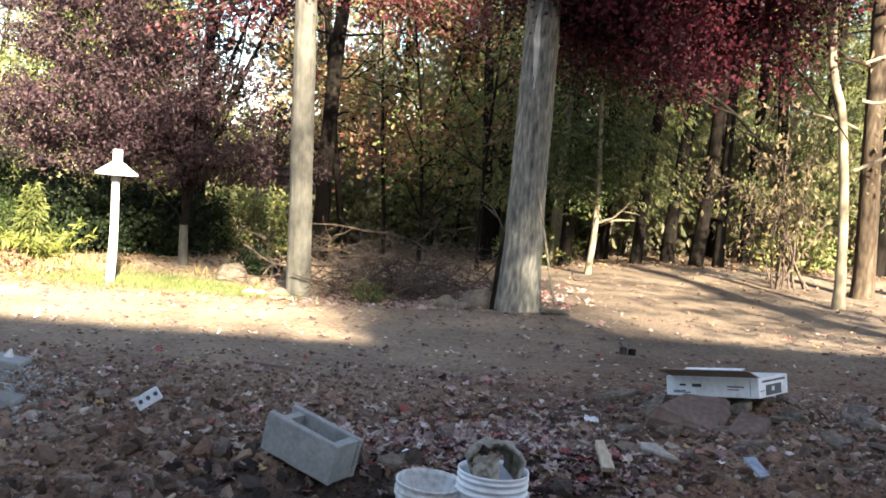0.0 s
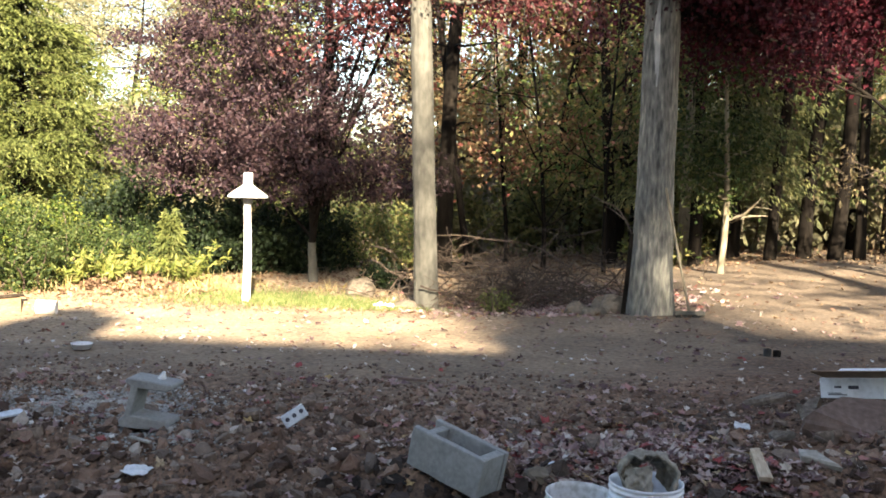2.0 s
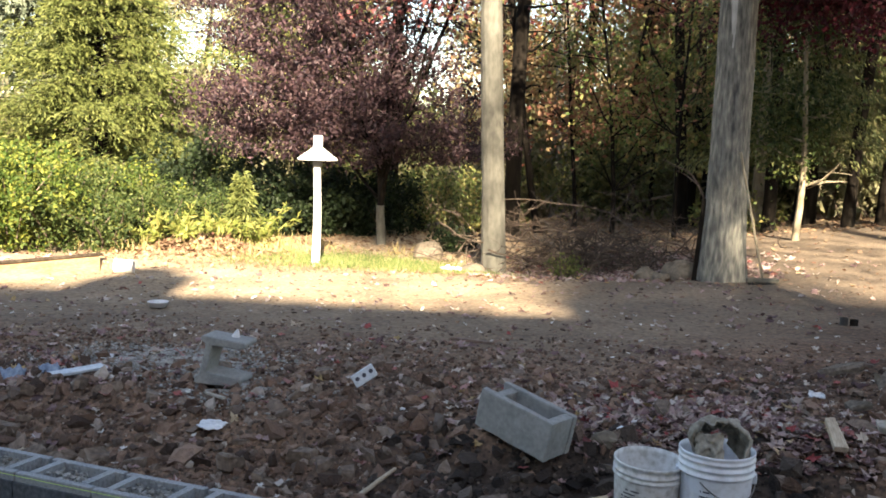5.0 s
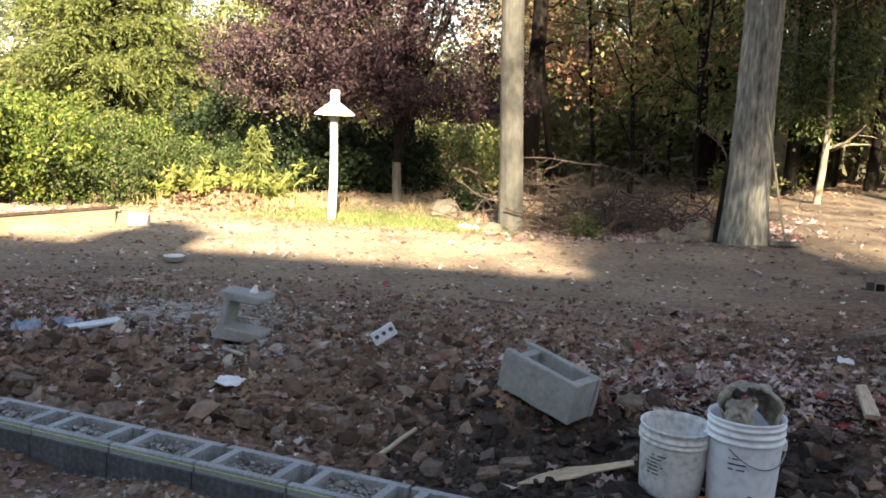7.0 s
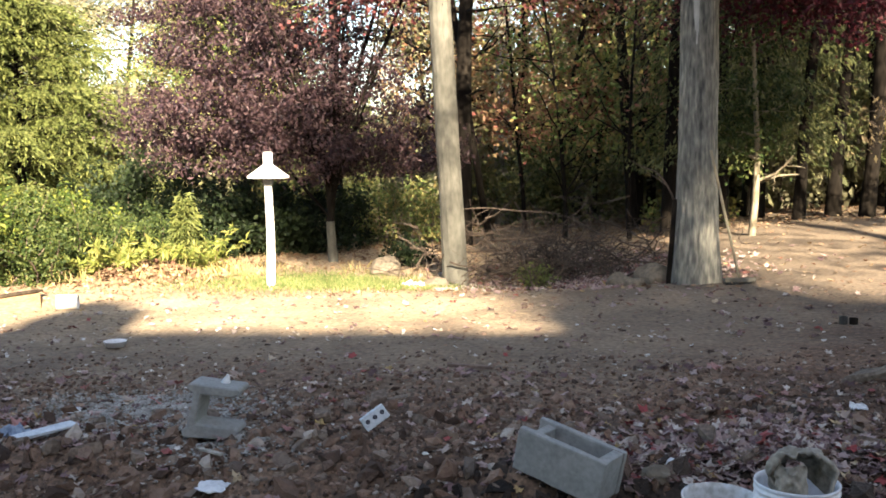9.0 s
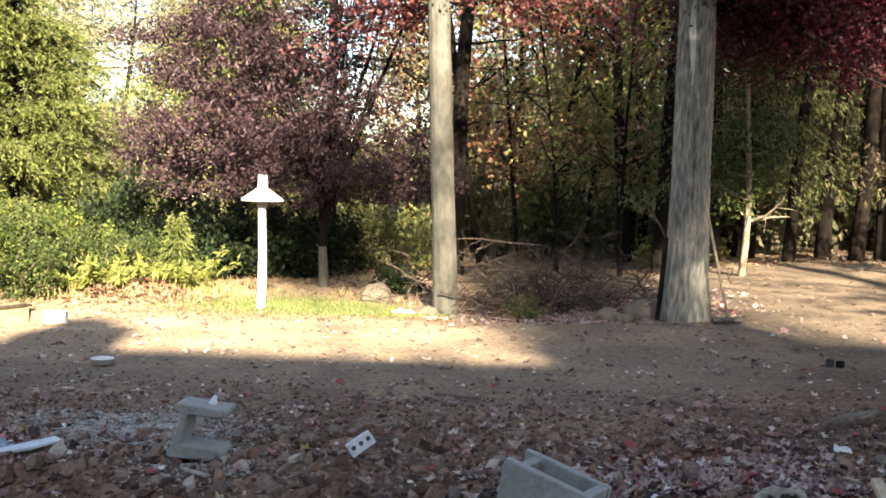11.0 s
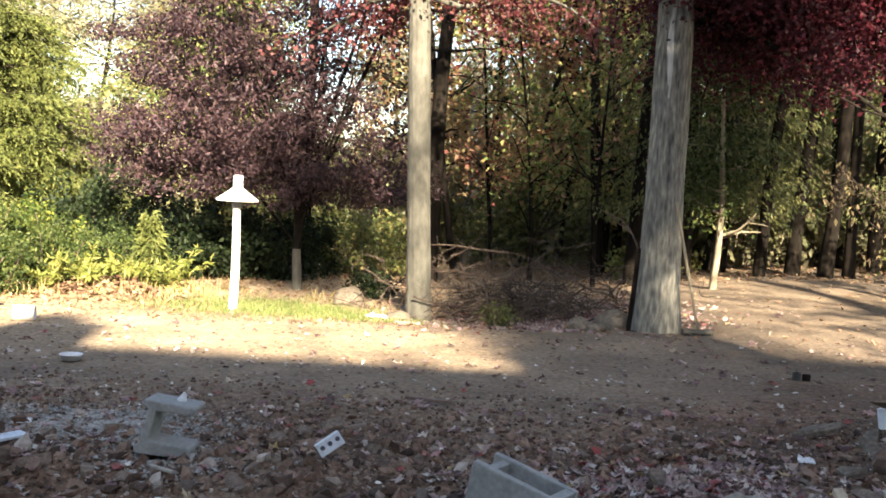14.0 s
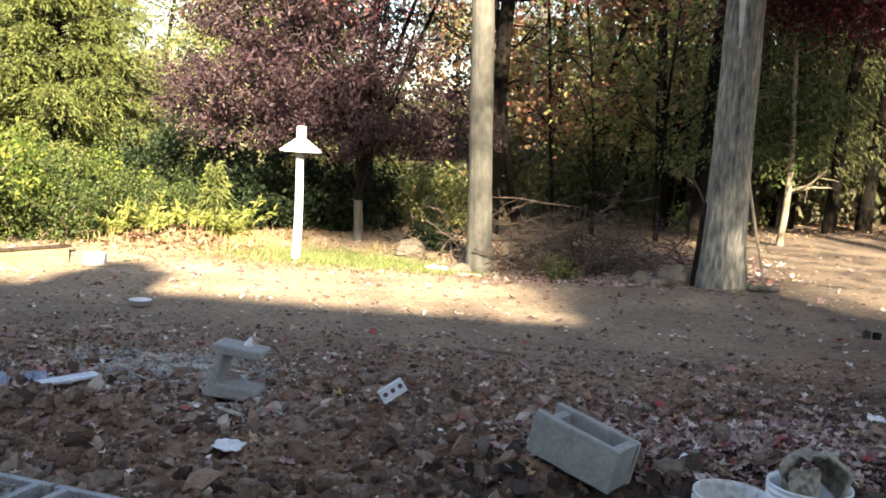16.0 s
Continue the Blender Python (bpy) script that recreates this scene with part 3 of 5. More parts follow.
def plum_tree(m):
    t = thing("purple_plum_tree", m, "purple-leaved plum tree with dark forking stems and a foot painted lighter as sunlit", "tree")
    base = bent((0, 0, -0.15), (0, 0, 1), 0.75, 0.08, 0.062, 5, 0.03)
    v, q = tube_mesh([base], 9, 0.02)
    # lighter bark on the foot paints in the sun that falls there
    quads("trunk", v, q, M_BARK_SMOOTH, t, True)
    paths, tips = [base], []
    top = base[-1][:3]
    v, q = tube_mesh([bent(top, (0.03, 0, 1), 4.2, 0.06, 0.012, 12, 0.03)], 8, 0.02)
    quads("leader", v, q, M_BARK_SHADED, t, True)
    for k in range(15):
        ang = 2 * math.pi * k / 15 * 7 + rng.normal() * 0.2
        steep = k % 3 == 0
        out = rng.uniform(0.08, 0.35) if steep else rng.uniform(0.35, 0.85) * (1.2 if math.cos(ang) < 0 else 0.8)
        stem = bent(top + (0, 0, 0.06 * k), (math.cos(ang) * out, math.sin(ang) * out, 1), rng.uniform(5.0, 6.6) if steep else rng.uniform(2.8, 4.4), 0.042 if steep else 0.026, 0.005, 12, 0.09, 0.03)
        paths.append(stem)
        for b in range(13):
            o = stem[rng.integers(2, 13)]
            d = rng.uniform(0, 2 * math.pi)
            br = bent(o[:3], (math.cos(d), math.sin(d), 0.3), rng.uniform(0.5, 1.3), o[3] * 0.45, 0.003, 7, 0.17)
            paths.append(br)
            tips.extend(br[2:, :3])
    for k in range(15):
        v, q = tube_mesh(paths[1 + 14 * k:15 + 14 * k], 6, 0.02)
        quads("stem", v, q, M_BARK_SHADED, t, True)
    tips = np.array(tips)
    # flat sprays, tier over tier: a dense side towards the spruce, a thin top, a low limb towards the maple
    for cx, cz, rx, rz, n in ((-1.7, 2.0, 1.2, 0.8, 120), (-1.45, 3.4, 1.2, 0.9, 90), (-0.5, 1.9, 0.8, 0.75, 60), (0.75, 1.6, 0.85, 0.35, 62), (0.5, 2.5, 0.8, 0.5, 34), (-0.5, 3.3, 0.8, 0.8, 34), (-1.0, 5.0, 1.3, 1.0, 60), (0.3, 4.6, 1.1, 1.0, 26)):
        u = unit(rng.normal(size=(n, 3))) * rng.uniform(0.15, 1.0, (n, 1)) ** 0.5
        for k in range(n):
            o = np.array([cx + u[k, 0] * rx, u[k, 1] * rx * 0.8, cz + u[k, 2] * rz])
            w = np.array([u[k, 0] + rng.normal() * 0.5, u[k, 1] + rng.normal() * 0.5, 0.12])
            tips = np.concatenate([tips, bent(o, w, rng.uniform(0.35, 0.8), 0.01, 0.01, 6, 0.1, -0.03)[:, :3]])
    tips = tips[tips[:, 2] > 0.95 - 0.08 * tips[:, 0] + rng.normal(size=len(tips)) * 0.1]
    keep = np.where(tips[:, 0] < -0.9, 0.85, np.where(tips[:, 2] < 2.1, 0.68, 0.6))
    tips = tips[rng.uniform(size=len(tips)) < keep]
    p = np.repeat(tips, 17, 0)
    p = p + rng.normal(size=p.shape) * (0.1, 0.1, 0.06)
    leaf_cloud("crown", p, 0.072, L_PLUM, t, 0.45, 0.5)
    return t


plum_tree(at_ground(-4.2, 13.6))


def spruce(m, label, height, radius, mat, step=0.2, size=0.1, twigs=36):
    """A spruce of whorled limbs, each hung with drooping branchlets."""
    t = thing("spruce_tree", m, label, "conifer")
    v, q = tube_mesh([bent((0, 0, -0.15), (0, 0, 1), height, 0.11, 0.01, 12, 0.01)], 8, 0.03)
    quads("trunk", v, q, M_BARK_SHADED, t, True)
    pts, dirs, limbs = [], [], []
    z = 0.15
    while z < height - 0.1:
        reach = radius * (1 - z / height) ** 0.72 + 0.1
        for b in range(5 + int(5 * reach / radius)):
            ang = rng.uniform(0, 2 * np.pi)
            r = reach * rng.uniform(0.72, 1.12)
            u, w = np.array([np.cos(ang), np.sin(ang), 0]), np.array([-np.sin(ang), np.cos(ang), 0])
            zz = z + rng.uniform(-0.5, 0.5) * step
            f = np.linspace(0, 1, 7)[:, None]
            rise = (0.42 * f - 0.5 * f ** 2 + 0.16 * f ** 4) * r
            limb = u * f * r + np.array([0, 0, 1]) * (zz + rise)
            limbs.append(np.concatenate([limb, 0.004 + 0.012 * (1 - f)], 1))
            n = int(twigs * (0.4 + 0.6 * r / radius))
            for k in range(n):
                a = rng.uniform(0.1, 1.0)
                o = np.array([np.interp(a, f[:, 0], limb[:, c]) for c in range(3)])
                side = rng.choice((-1, 1))
                d = unit(u * rng.uniform(0.35, 0.9) + w * side * rng.uniform(0.2, 0.9) + np.array([0, 0, -rng.uniform(0.0, 0.65)]))
                length = (0.28 + 0.5 * r / radius) * rng.uniform(0.6, 1.2)
                m_ = 15
                e = np.linspace(0.05, 1, m_)[:, None]
                pts.append(o + d * e * length + np.array([0, 0, -0.18]) * (e ** 2) * length + rng.normal(size=(m_, 3)) * 0.022)
                dirs.append(np.repeat(d[None], m_, 0) + np.array([0, 0, -0.25]) * e)
        z += step * (1.15 - 0.4 * z / height)
    v, q = tube_mesh(limbs, 4)
    quads("branchwork", v, q, M_BARK_SHADED, t, True)
    leaf_cloud("needles", np.concatenate(pts), size, mat, t, 0.34, along=np.concatenate(dirs))
    return t


spruce(at_ground(-12.2, 18), "wide yellow-green spruce with drooping sprays", 5.6, 3.3, L_SPRUCE)
spruce(at_ground(-18.2, 23.4), "tall pale blue-green spruce behind the hedge", 9.0, 2.0, L_BLUE, 0.26, 0.15, 20)
hedge_rng = random.Random(3)
for x, y, h in ((-9.9, 7.9, 1.7), (-9.2, 8.6, 1.65), (-8.75, 9.2, 1.6), (-9.9, 9.4, 1.9), (-8.45, 10.0, 1.5), (-9.3, 10.4, 1.75), (-8.35, 10.9, 1.45), (-9.2, 11.5, 1.6), (-7.75, 11.2, 1.05), (-8.3, 12.0, 1.35), (-7.3, 12.0, 0.9), (-7.7, 12.9, 1.15), (-10.6, 11.2, 1.8), (-9.6, 12.8, 1.5), (-8.6, 13.6, 1.3), (-11, 12.8, 1.8), (-6.9, 13.4, 0.9)):
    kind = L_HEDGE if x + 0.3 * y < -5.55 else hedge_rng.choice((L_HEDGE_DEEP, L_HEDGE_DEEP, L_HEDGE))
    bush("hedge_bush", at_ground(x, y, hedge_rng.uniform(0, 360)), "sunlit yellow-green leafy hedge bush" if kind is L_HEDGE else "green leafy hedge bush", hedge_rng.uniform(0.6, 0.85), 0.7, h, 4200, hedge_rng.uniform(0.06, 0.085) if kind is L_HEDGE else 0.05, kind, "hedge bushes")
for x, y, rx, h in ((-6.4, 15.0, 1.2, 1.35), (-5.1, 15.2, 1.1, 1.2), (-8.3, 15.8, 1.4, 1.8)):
    bush("evergreen_bush", at_ground(x, y), "dark evergreen bush with its shade put into the leaf colour", rx, 0.9, h, 8000, 0.08, L_DARK, "evergreen bushes")
conifer("spruce_sapling", at_ground(-5.95, 12.4), "small sunlit spruce sapling among weeds", 1.1, 0.27, 0.12, 20, L_SPRUCE, M_TWIG, 0.1, 0.1, trunk_r=0.02)
for x, y, h in ((-4.4, 16.4, 1.2), (-3.7, 16.9, 1.3), (-3.35, 15.9, 1.0), (-5.0, 17.4, 1.3), (1.1, 16.4, 0.7), (5.3, 15.6, 0.9)):
    bush("undergrowth_bush", at_ground(x, y), "yellow-green undergrowth bush at the edge of the woods", 0.8, 0.7, h, 1700, 0.07, L_GREEN, "undergrowth bushes")
bush("small_bush", at_ground(-0.95, 10.35), "small green spiky bush beside the leaf hollow", 0.2, 0.18, 0.34, 480, 0.045, L_SPRUCE, stems=22)
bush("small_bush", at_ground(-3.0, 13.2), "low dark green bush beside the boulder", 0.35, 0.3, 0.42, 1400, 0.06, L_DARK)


# ---- woods ----
def bare_trunk(name, x, y, r, h, label, mat, lean=(0, 0), group="", branches=3, wander=0.02):
    t = thing(name, at_ground(x, y), label, "tree", group)
    main = bent((0, 0, -0.15), (lean[0], lean[1], 1), h, r * 1.12, r * 0.55, 14, wander)
    main[0, 3] *= 1.2
    paths = [main]
    for k in range(branches):
        o = main[rng.integers(4, 13)]
        a = rng.uniform(0, 2 * math.pi)
        paths.append(bent(o[:3], (math.cos(a), math.sin(a), 0.25), rng.uniform(0.6, 1.7), r * 0.22, 0.005, 7, 0.2))
    for p in paths:
        v, q = tube_mesh([p], 9, 0.03)
        quads("trunk" if p is main else "branch", v, q, mat, t, True)
    return t


broad_tree("slim_tree", at_ground(1.81, 14.4), "pale sunlit young tree at the edge of the woods", 4.6, 1.5, 1.0, 0.055, 9000, 0.07, L_HEDGE_DEEP, M_BARK_PALE, limbs=22, clump=0.22)
bare_trunk("slim_tree", 1.42, 16.3, 0.12, 7, "pale sunlit stout trunk under hemlock boughs", M_BARK_PALE, (0.0, 0), branches=0, wander=0.008)
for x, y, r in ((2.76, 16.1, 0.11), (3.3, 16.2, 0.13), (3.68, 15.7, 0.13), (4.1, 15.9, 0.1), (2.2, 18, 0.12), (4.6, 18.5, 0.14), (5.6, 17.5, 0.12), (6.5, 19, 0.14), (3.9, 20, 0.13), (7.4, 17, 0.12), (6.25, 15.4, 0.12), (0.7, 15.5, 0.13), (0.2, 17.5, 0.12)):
    bare_trunk("pine_tree", x, y, r * 0.8, 11, "straight pine in the woods, with the shade put into its bark colour", M_BARK_SHADED, (rng.normal() * 0.03, 0), "pine trees", 4)
bare_trunk("brown_tree", 5.35, 12.9, 0.13, 9, "stout brown-barked trunk at the edge of the woods", M_BARK_BROWN, (-0.03, 0), "", 3)
bare_trunk("dark_tree", -5.0, 16.6, 0.1, 9, "dark straight-stemmed tree behind the plum", M_BARK_SHADED, (0.0, 0), "", 14)
bare_trunk("dark_tree", -2.55, 15.3, 0.13, 9, "dark straight trunk behind the maple", M_BARK_SHADED, (0.0, 0), "", 6)
bare_trunk("dark_tree", -2.15, 15.9, 0.06, 7, "thin dark leaning trunk in the woods", M_BARK_SHADED, (-0.12, 0), "", 4)
bare_trunk("grey_tree", -2.45, 20.5, 0.17, 9, "grey trunk deep in the woods", M_BARK, (0.02, 0))


def bent_tree():
    t = thing("young_tree", at_ground(4.62, 11.7), "slender sunlit young tree with a kinked trunk", "tree")
    rows = []
    for k in range(22):
        z = -0.15 + 0.22 * k
        x = -0.085 * z - 0.1 * float(smooth(2.35, 2.9, z)) + 0.05 * math.sin(z * 1.3)
        rows.append((x, 0.04 * math.sin(z), z, 0.064 - 0.005 * z + 0.025 * math.exp(-max(z, 0) * 6)))
    paths = [np.array(rows)]
    for z, d in ((2.55, (1, 0.2, -0.15)), (2.2, (-1, 0.3, 0.35)), (1.7, (0.7, -0.3, 0.5)), (3.0, (1, -0.3, 0.5))):
        paths.append(bent((0.0, 0, z), d, 1.3, 0.022, 0.004, 9, 0.18, -0.02))
    v, q = tube_mesh(paths, 10, 0.02)
    quads("trunk", v, q, M_BARK_PALE, t, True)
    paths[1:] = [p - (0.085 * p[0, 2], 0, 0, 0) for p in paths[1:]]
    tips = np.concatenate([p[4:, :3] for p in paths[1:]])
    leaf_cloud("leaves", clump_points(tips, 5, 0.12), 0.1, L_TAN, t, 0.5, 1.2)


bent_tree()


def pale_shrub():
    t = thing("withered_shrub", at_ground(4.4, 13.4), "tall shrub with pale withered hanging leaves", "shrub")
    paths, tips = [], []
    for k in range(12):
        a = rng.uniform(0, 2 * math.pi)
        st = bent((rng.normal() * 0.2, rng.normal() * 0.2, 0), (math.cos(a) * 0.35, math.sin(a) * 0.3, 1), rng.uniform(1.8, 2.9), 0.018, 0.004, 12, 0.1, -0.035)
        paths.append(st)
        tips.extend(st[4:, :3])
        for b in range(4):
            o = st[rng.integers(4, 12)]
            tw = bent(o[:3], (rng.normal(), rng.normal(), -0.3), 0.6, 0.006, 0.002, 6, 0.15, -0.08)
            paths.append(tw)
            tips.extend(tw[2:, :3])
    for k in range(12):
        v, q = tube_mesh(paths[5 * k:5 * k + 5], 5)
        quads("stem", v, q, M_TWIG, t)
    leaf_cloud("leaves", clump_points(tips, 3, 0.1), 0.085, L_TAN, t, 0.42, 1.6)


pale_shrub()


broad_tree("understory_tree", at_ground(-0.95, 16.2), "thin understory tree with green leaves in tiers", 6.5, 1.7, 1.7, 0.04, 3000, 0.085, L_UNDER, M_BARK_SHADED, limbs=20, group="understory trees", clump=0.2)
broad_tree("understory_tree", at_ground(-1.75, 17.6), "thin understory tree with rust-red leaves", 7.5, 2.0, 1.7, 0.04, 2600, 0.085, L_RUST, M_BARK_SHADED, limbs=20, group="understory trees", clump=0.2)
broad_tree("understory_tree", at_ground(-0.6, 21.8), "slender woodland tree with rust and gold leaves", 9, 2.5, 2.0, 0.06, 5200, 0.11, L_RUST, M_BARK_SHADED, limbs=26, group="understory trees", clump=0.25)
broad_tree("understory_tree", at_ground(0.9, 21.0), "slender woodland tree with green leaves turning gold", 9, 2.0, 2.0, 0.06, 5200, 0.11, L_UNDER, M_BARK_SHADED, limbs=26, group="understory trees", clump=0.25)
broad_tree("understory_tree", at_ground(0.1, 15.3), "thin understory tree with green and rust leaves", 6.5, 2.4, 1.5, 0.035, 1800, 0.08, L_RUST, M_BARK_SHADED, limbs=16, group="understory trees", clump=0.2)


def picket_fence():
    t = thing("picket_fence", pose(8.2, 23.5, 0.52), "low white picket fence beyond the woods", "fence")
    for k in range(2):
        part("rail", box(bmesh.new(), -1.5, 0, 0.12 + 0.3 * k, 5.5, 0.03, 0.17 + 0.3 * k), M_WHITE, t)
    me = part("picket", box(bmesh.new(), -0.03, -0.02, 0, 0.03, -0.002, 0.62, 0.006), M_WHITE, t)
    me.location.x = -1.45
    for k in range(1, 46):
        c = new("picket", me.data)
        c.parent, c.location = t, (-1.45 + 0.15 * k, 0, 0)


picket_fence()

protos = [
    broad_tree("woodland_tree", at_ground(0.3, 18.5), "woodland tree with green leaves", 9.5, 1.5, 2.4, 0.1, 6800, 0.115, L_GREEN, M_BARK_SHADED, limbs=26, group="woodland trees", clump=0.3),
    broad_tree("woodland_tree", at_ground(-1.0, 23), "woodland tree in orange and red autumn leaves", 10, 2.0, 2.6, 0.12, 6800, 0.12, L_ORANGE, M_BARK_SHADED, limbs=24, group="woodland trees", clump=0.32),
    broad_tree("woodland_tree", at_ground(-4.5, 26), "woodland tree in faded gold leaves", 11, 1.2, 3.0, 0.14, 6500, 0.135, L_GOLD, M_BARK_SHADED, limbs=24, group="woodland trees", clump=0.34),
    conifer("hemlock_tree", at_ground(2.3, 17.2), "dark green hemlock at the edge of the woods", 10, 2.1, 1.3, 90, L_HEMLOCK, M_BARK_SHADED, 0.3, 0.085, "hemlock trees"),
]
for x, y, k in ((-9.4, 22.5, 0), (-10.4, 25, 2), (-11.9, 24, 0), (-8.6, 21.5, 0), (-10.9, 27, 2), (-12.8, 31, 2), (-2.6, 26, 1), (-0.7, 25, 0), (-1.0, 30, 2), (-6.5, 33, 1), (-21.5, 30, 2), (-22.8, 34, 0), (-15, 22.5, 0), (-14, 25, 2), (-16.8, 26.5, 2), (-18.5, 29, 2), (-36, 47, 2), (-31, 45, 2), (-42, 47, 2), (-39, 52, 2), (-11, 26, 2), (-9, 24, 0), (-20, 33, 2), (-8.3, 20.5, 0), (-13, 33, 1), (-23, 38, 2), (1.55, 16.0, 3), (4.9, 17.4, 3), (7.0, 16.6, 3), (6.2, 21, 3), (-1.2, 21.5, 1), (0.6, 20, 0), (-3.3, 19.5, 1), (3.4, 22, 3), (1.6, 24, 0), (-0.6, 27, 1), (8.6, 20, 3)):
    c = copy_thing(protos[k], at_ground(x, y, 40 * x))
    if x < -9:
        low = min(1.0, (0.2 * math.hypot(x, y) + 1.4) / 10.5)
        c.scale = (min(1.0, low * 1.25), min(1.0, low * 1.25), low)
wood_rng = random.Random(11)
for k in range(50):
    y = wood_rng.uniform(23, 52)
    x = wood_rng.uniform(-0.75 * y, 0.8 * y)
    if x < -0.5 * y and y < 36 or -0.37 < x / y < -0.235 and y < 40:
        continue
    pick = wood_rng.choices(protos, (2, 4, 4, 1) if x < 0 else (3, 2, 2, 2))[0]
    c = copy_thing(pick, at_ground(x, y, wood_rng.uniform(0, 360)))
    s = wood_rng.uniform(0.75, 1.2) * (min(1.0, (0.2 * math.hypot(x, y) + 1.4) / 11) if x < -0.37 * y else 1.0)
    c.scale = (s, s, s * wood_rng.uniform(0.9, 1.2))


under_a = bush("undergrowth_bush", at_ground(-1.2, 19.5), "dim green undergrowth bush deep in the woods", 1.5, 1.2, 1.9, 2600, 0.13, L_HEMLOCK, "undergrowth bushes")
under_b = bush("undergrowth_bush", at_ground(-3.6, 21.0), "tan and gold undergrowth bush deep in the woods", 1.5, 1.2, 1.8, 2600, 0.13, L_GOLD, "undergrowth bushes")
for k in range(46):
    y = wood_rng.uniform(19, 33)
    x = wood_rng.uniform(-0.4 * y, 0.62 * y)
    copy_thing(under_a if wood_rng.random() < (0.75 if x > -1 else 0.4) else under_b, at_ground(x, y, wood_rng.uniform(0, 360)))

for k in range(34):
    y = wood_rng.uniform(36, 46)
    c = copy_thing(under_b if k % 3 else under_a, at_ground(wood_rng.uniform(-0.36, 0.3) * y, y, wood_rng.uniform(0, 360)))
    c.scale = (2.4, 2.0, wood_rng.uniform(1.6, 2.6))
for x, y in ((2.6, 18.6), (4.3, 19.4), (5.9, 18.9), (7.6, 19.2), (3.4, 20.8), (9.2, 21.5), (6.6, 22.5), (-11.5, 21), (-12.6, 23.5), (-10, 20.5), (-16.2, 21.5), (-17.6, 24), (-20, 27), (-8.8, 21.5)):
    c = copy_thing(under_b, at_ground(x, y, 50 * x))
    c.scale = (1.2, 1.2, 1.7)


# ---- neighbour's house ----
def neighbour():
    h = thing("neighbour_house", pose(-28.6, 32.9, -0.2, 0, 0, 38), "white neighbouring house in full sun, with large windows", "house")
    bm = box(bmesh.new(), -9, 0, 0, 1.6, 8, 5.2)
    part("wall", bm, M_SIDING, h)
    bm = bmesh.new()
    vs = [bm.verts.new(c) for c in ((-9.4, -0.5, 5.1), (2.0, -0.5, 5.1), (2.0, 4, 6.6), (-9.4, 4, 6.6), (2.0, 8.5, 5.1), (-9.4, 8.5, 5.1))]
    for f in ((0, 1, 2, 3), (3, 2, 4, 5), (0, 3, 5), (1, 4, 2), (0, 5, 4, 1)):
        bm.faces.new([vs[i] for i in f])
    part("roof", bm, M_SIDING, h)
    for z in (2.5, 4.0):
        for x, w in ((-3.6, 1.0), (-1.7, 1.1), (0.2, 0.8)):
            wd = part("window", box(bmesh.new(), x - w / 2, -0.05, z - 0.1, x + w / 2, -0.02, z + 0.95), M_GLASS, h)
            part("frame", box(bmesh.new(), x - w / 2 - 0.09, -0.09, z - 0.2, x + w / 2 + 0.09, -0.055, z - 0.1), M_WHITE, wd)
            part("mullion", box(bmesh.new(), x - 0.04, -0.09, z - 0.1, x + 0.04, -0.055, z + 0.95), M_WHITE, wd)
    part("deck", box(bmesh.new(), -9, -1.8, 1.4, 1.9, -0.1, 1.9), M_WHITE, h)


neighbour()


# ---- yard things ----
def cyl(bm, r0, r1, z0, z1, seg=24, cap=True, m=Matrix()):
    bmesh.ops.create_cone(bm, cap_ends=cap, segments=seg, radius1=r0, radius2=r1, depth=z1 - z0, matrix=m @ Matrix.Translation((0, 0, (z0 + z1) / 2)))
    return bm


def capped_post():
    t = thing("capped_post", at_ground(-4.1, 10.72), "white-painted post wearing a white metal chimney cap", "post")
    v, q = tube_mesh([[(0.012 * math.sin(z * 3), 0, z, 0.052 - 0.006 * z) for z in np.linspace(-0.1, 1.3, 12)]], 14, 0.015)
    quads("pole", v, q, M_WHITE, t, True)
    part("cap", lathe([(0.238, 1.275), (0.245, 1.285), (0.24, 1.3), (0.075, 1.42), (0.062, 1.43)]), M_WHITE, t, "conical white cap", True)
    part("cap_underside", lathe([(0.236, 1.278), (0.05, 1.3), (0.001, 1.3)]), M_DARKMETAL, t)
    part("flue", lathe([(0.058, 1.42), (0.055, 1.57), (0.05, 1.575), (0.001, 1.577)]), M_WHITE, t, "short white pipe", True)
    part("collar", lathe([(0.045, 1.2), (0.06, 1.21), (0.06, 1.285)]), M_DARKMETAL, t)


M_DARKMETAL = mottled("dull_metal", [(0.1, 0.1, 0.1), (0.2, 0.2, 0.2), (0.28, 0.28, 0.28)], 5, 50, 0.5, 0.2, 0.002, metal=0.6)
M_BLACK = mottled("black_rubber", [(0.012, 0.012, 0.012), (0.02, 0.02, 0.02), (0.04, 0.038, 0.035)], 8, 60, 0.6, 0.2, 0.002)
M_WOOD = mottled("bare_wood", [(0.23, 0.175, 0.12), (0.39, 0.31, 0.22), (0.53, 0.435, 0.325)], 4, 30, 0.8, 0.4, 0.003, (1, 8, 8))
M_TIMBER = mottled("weathered_timber", [(0.16, 0.1, 0.055), (0.34, 0.22, 0.12), (0.44, 0.31, 0.18)], 2, 20, 0.85, 0.5, 0.005, (1, 6, 6))
M_PAIL = mottled("dirty_white_plastic", [(0.34, 0.33, 0.3), (0.56, 0.56, 0.55), (0.66, 0.67, 0.68)], 5, 40, 0.45, 0.1, 0.002)
M_PAIL_CLEAN = mottled("white_plastic", [(0.5, 0.51, 0.53), (0.63, 0.65, 0.69), (0.68, 0.7, 0.74)], 4, 30, 0.4, 0.05, 0.002)
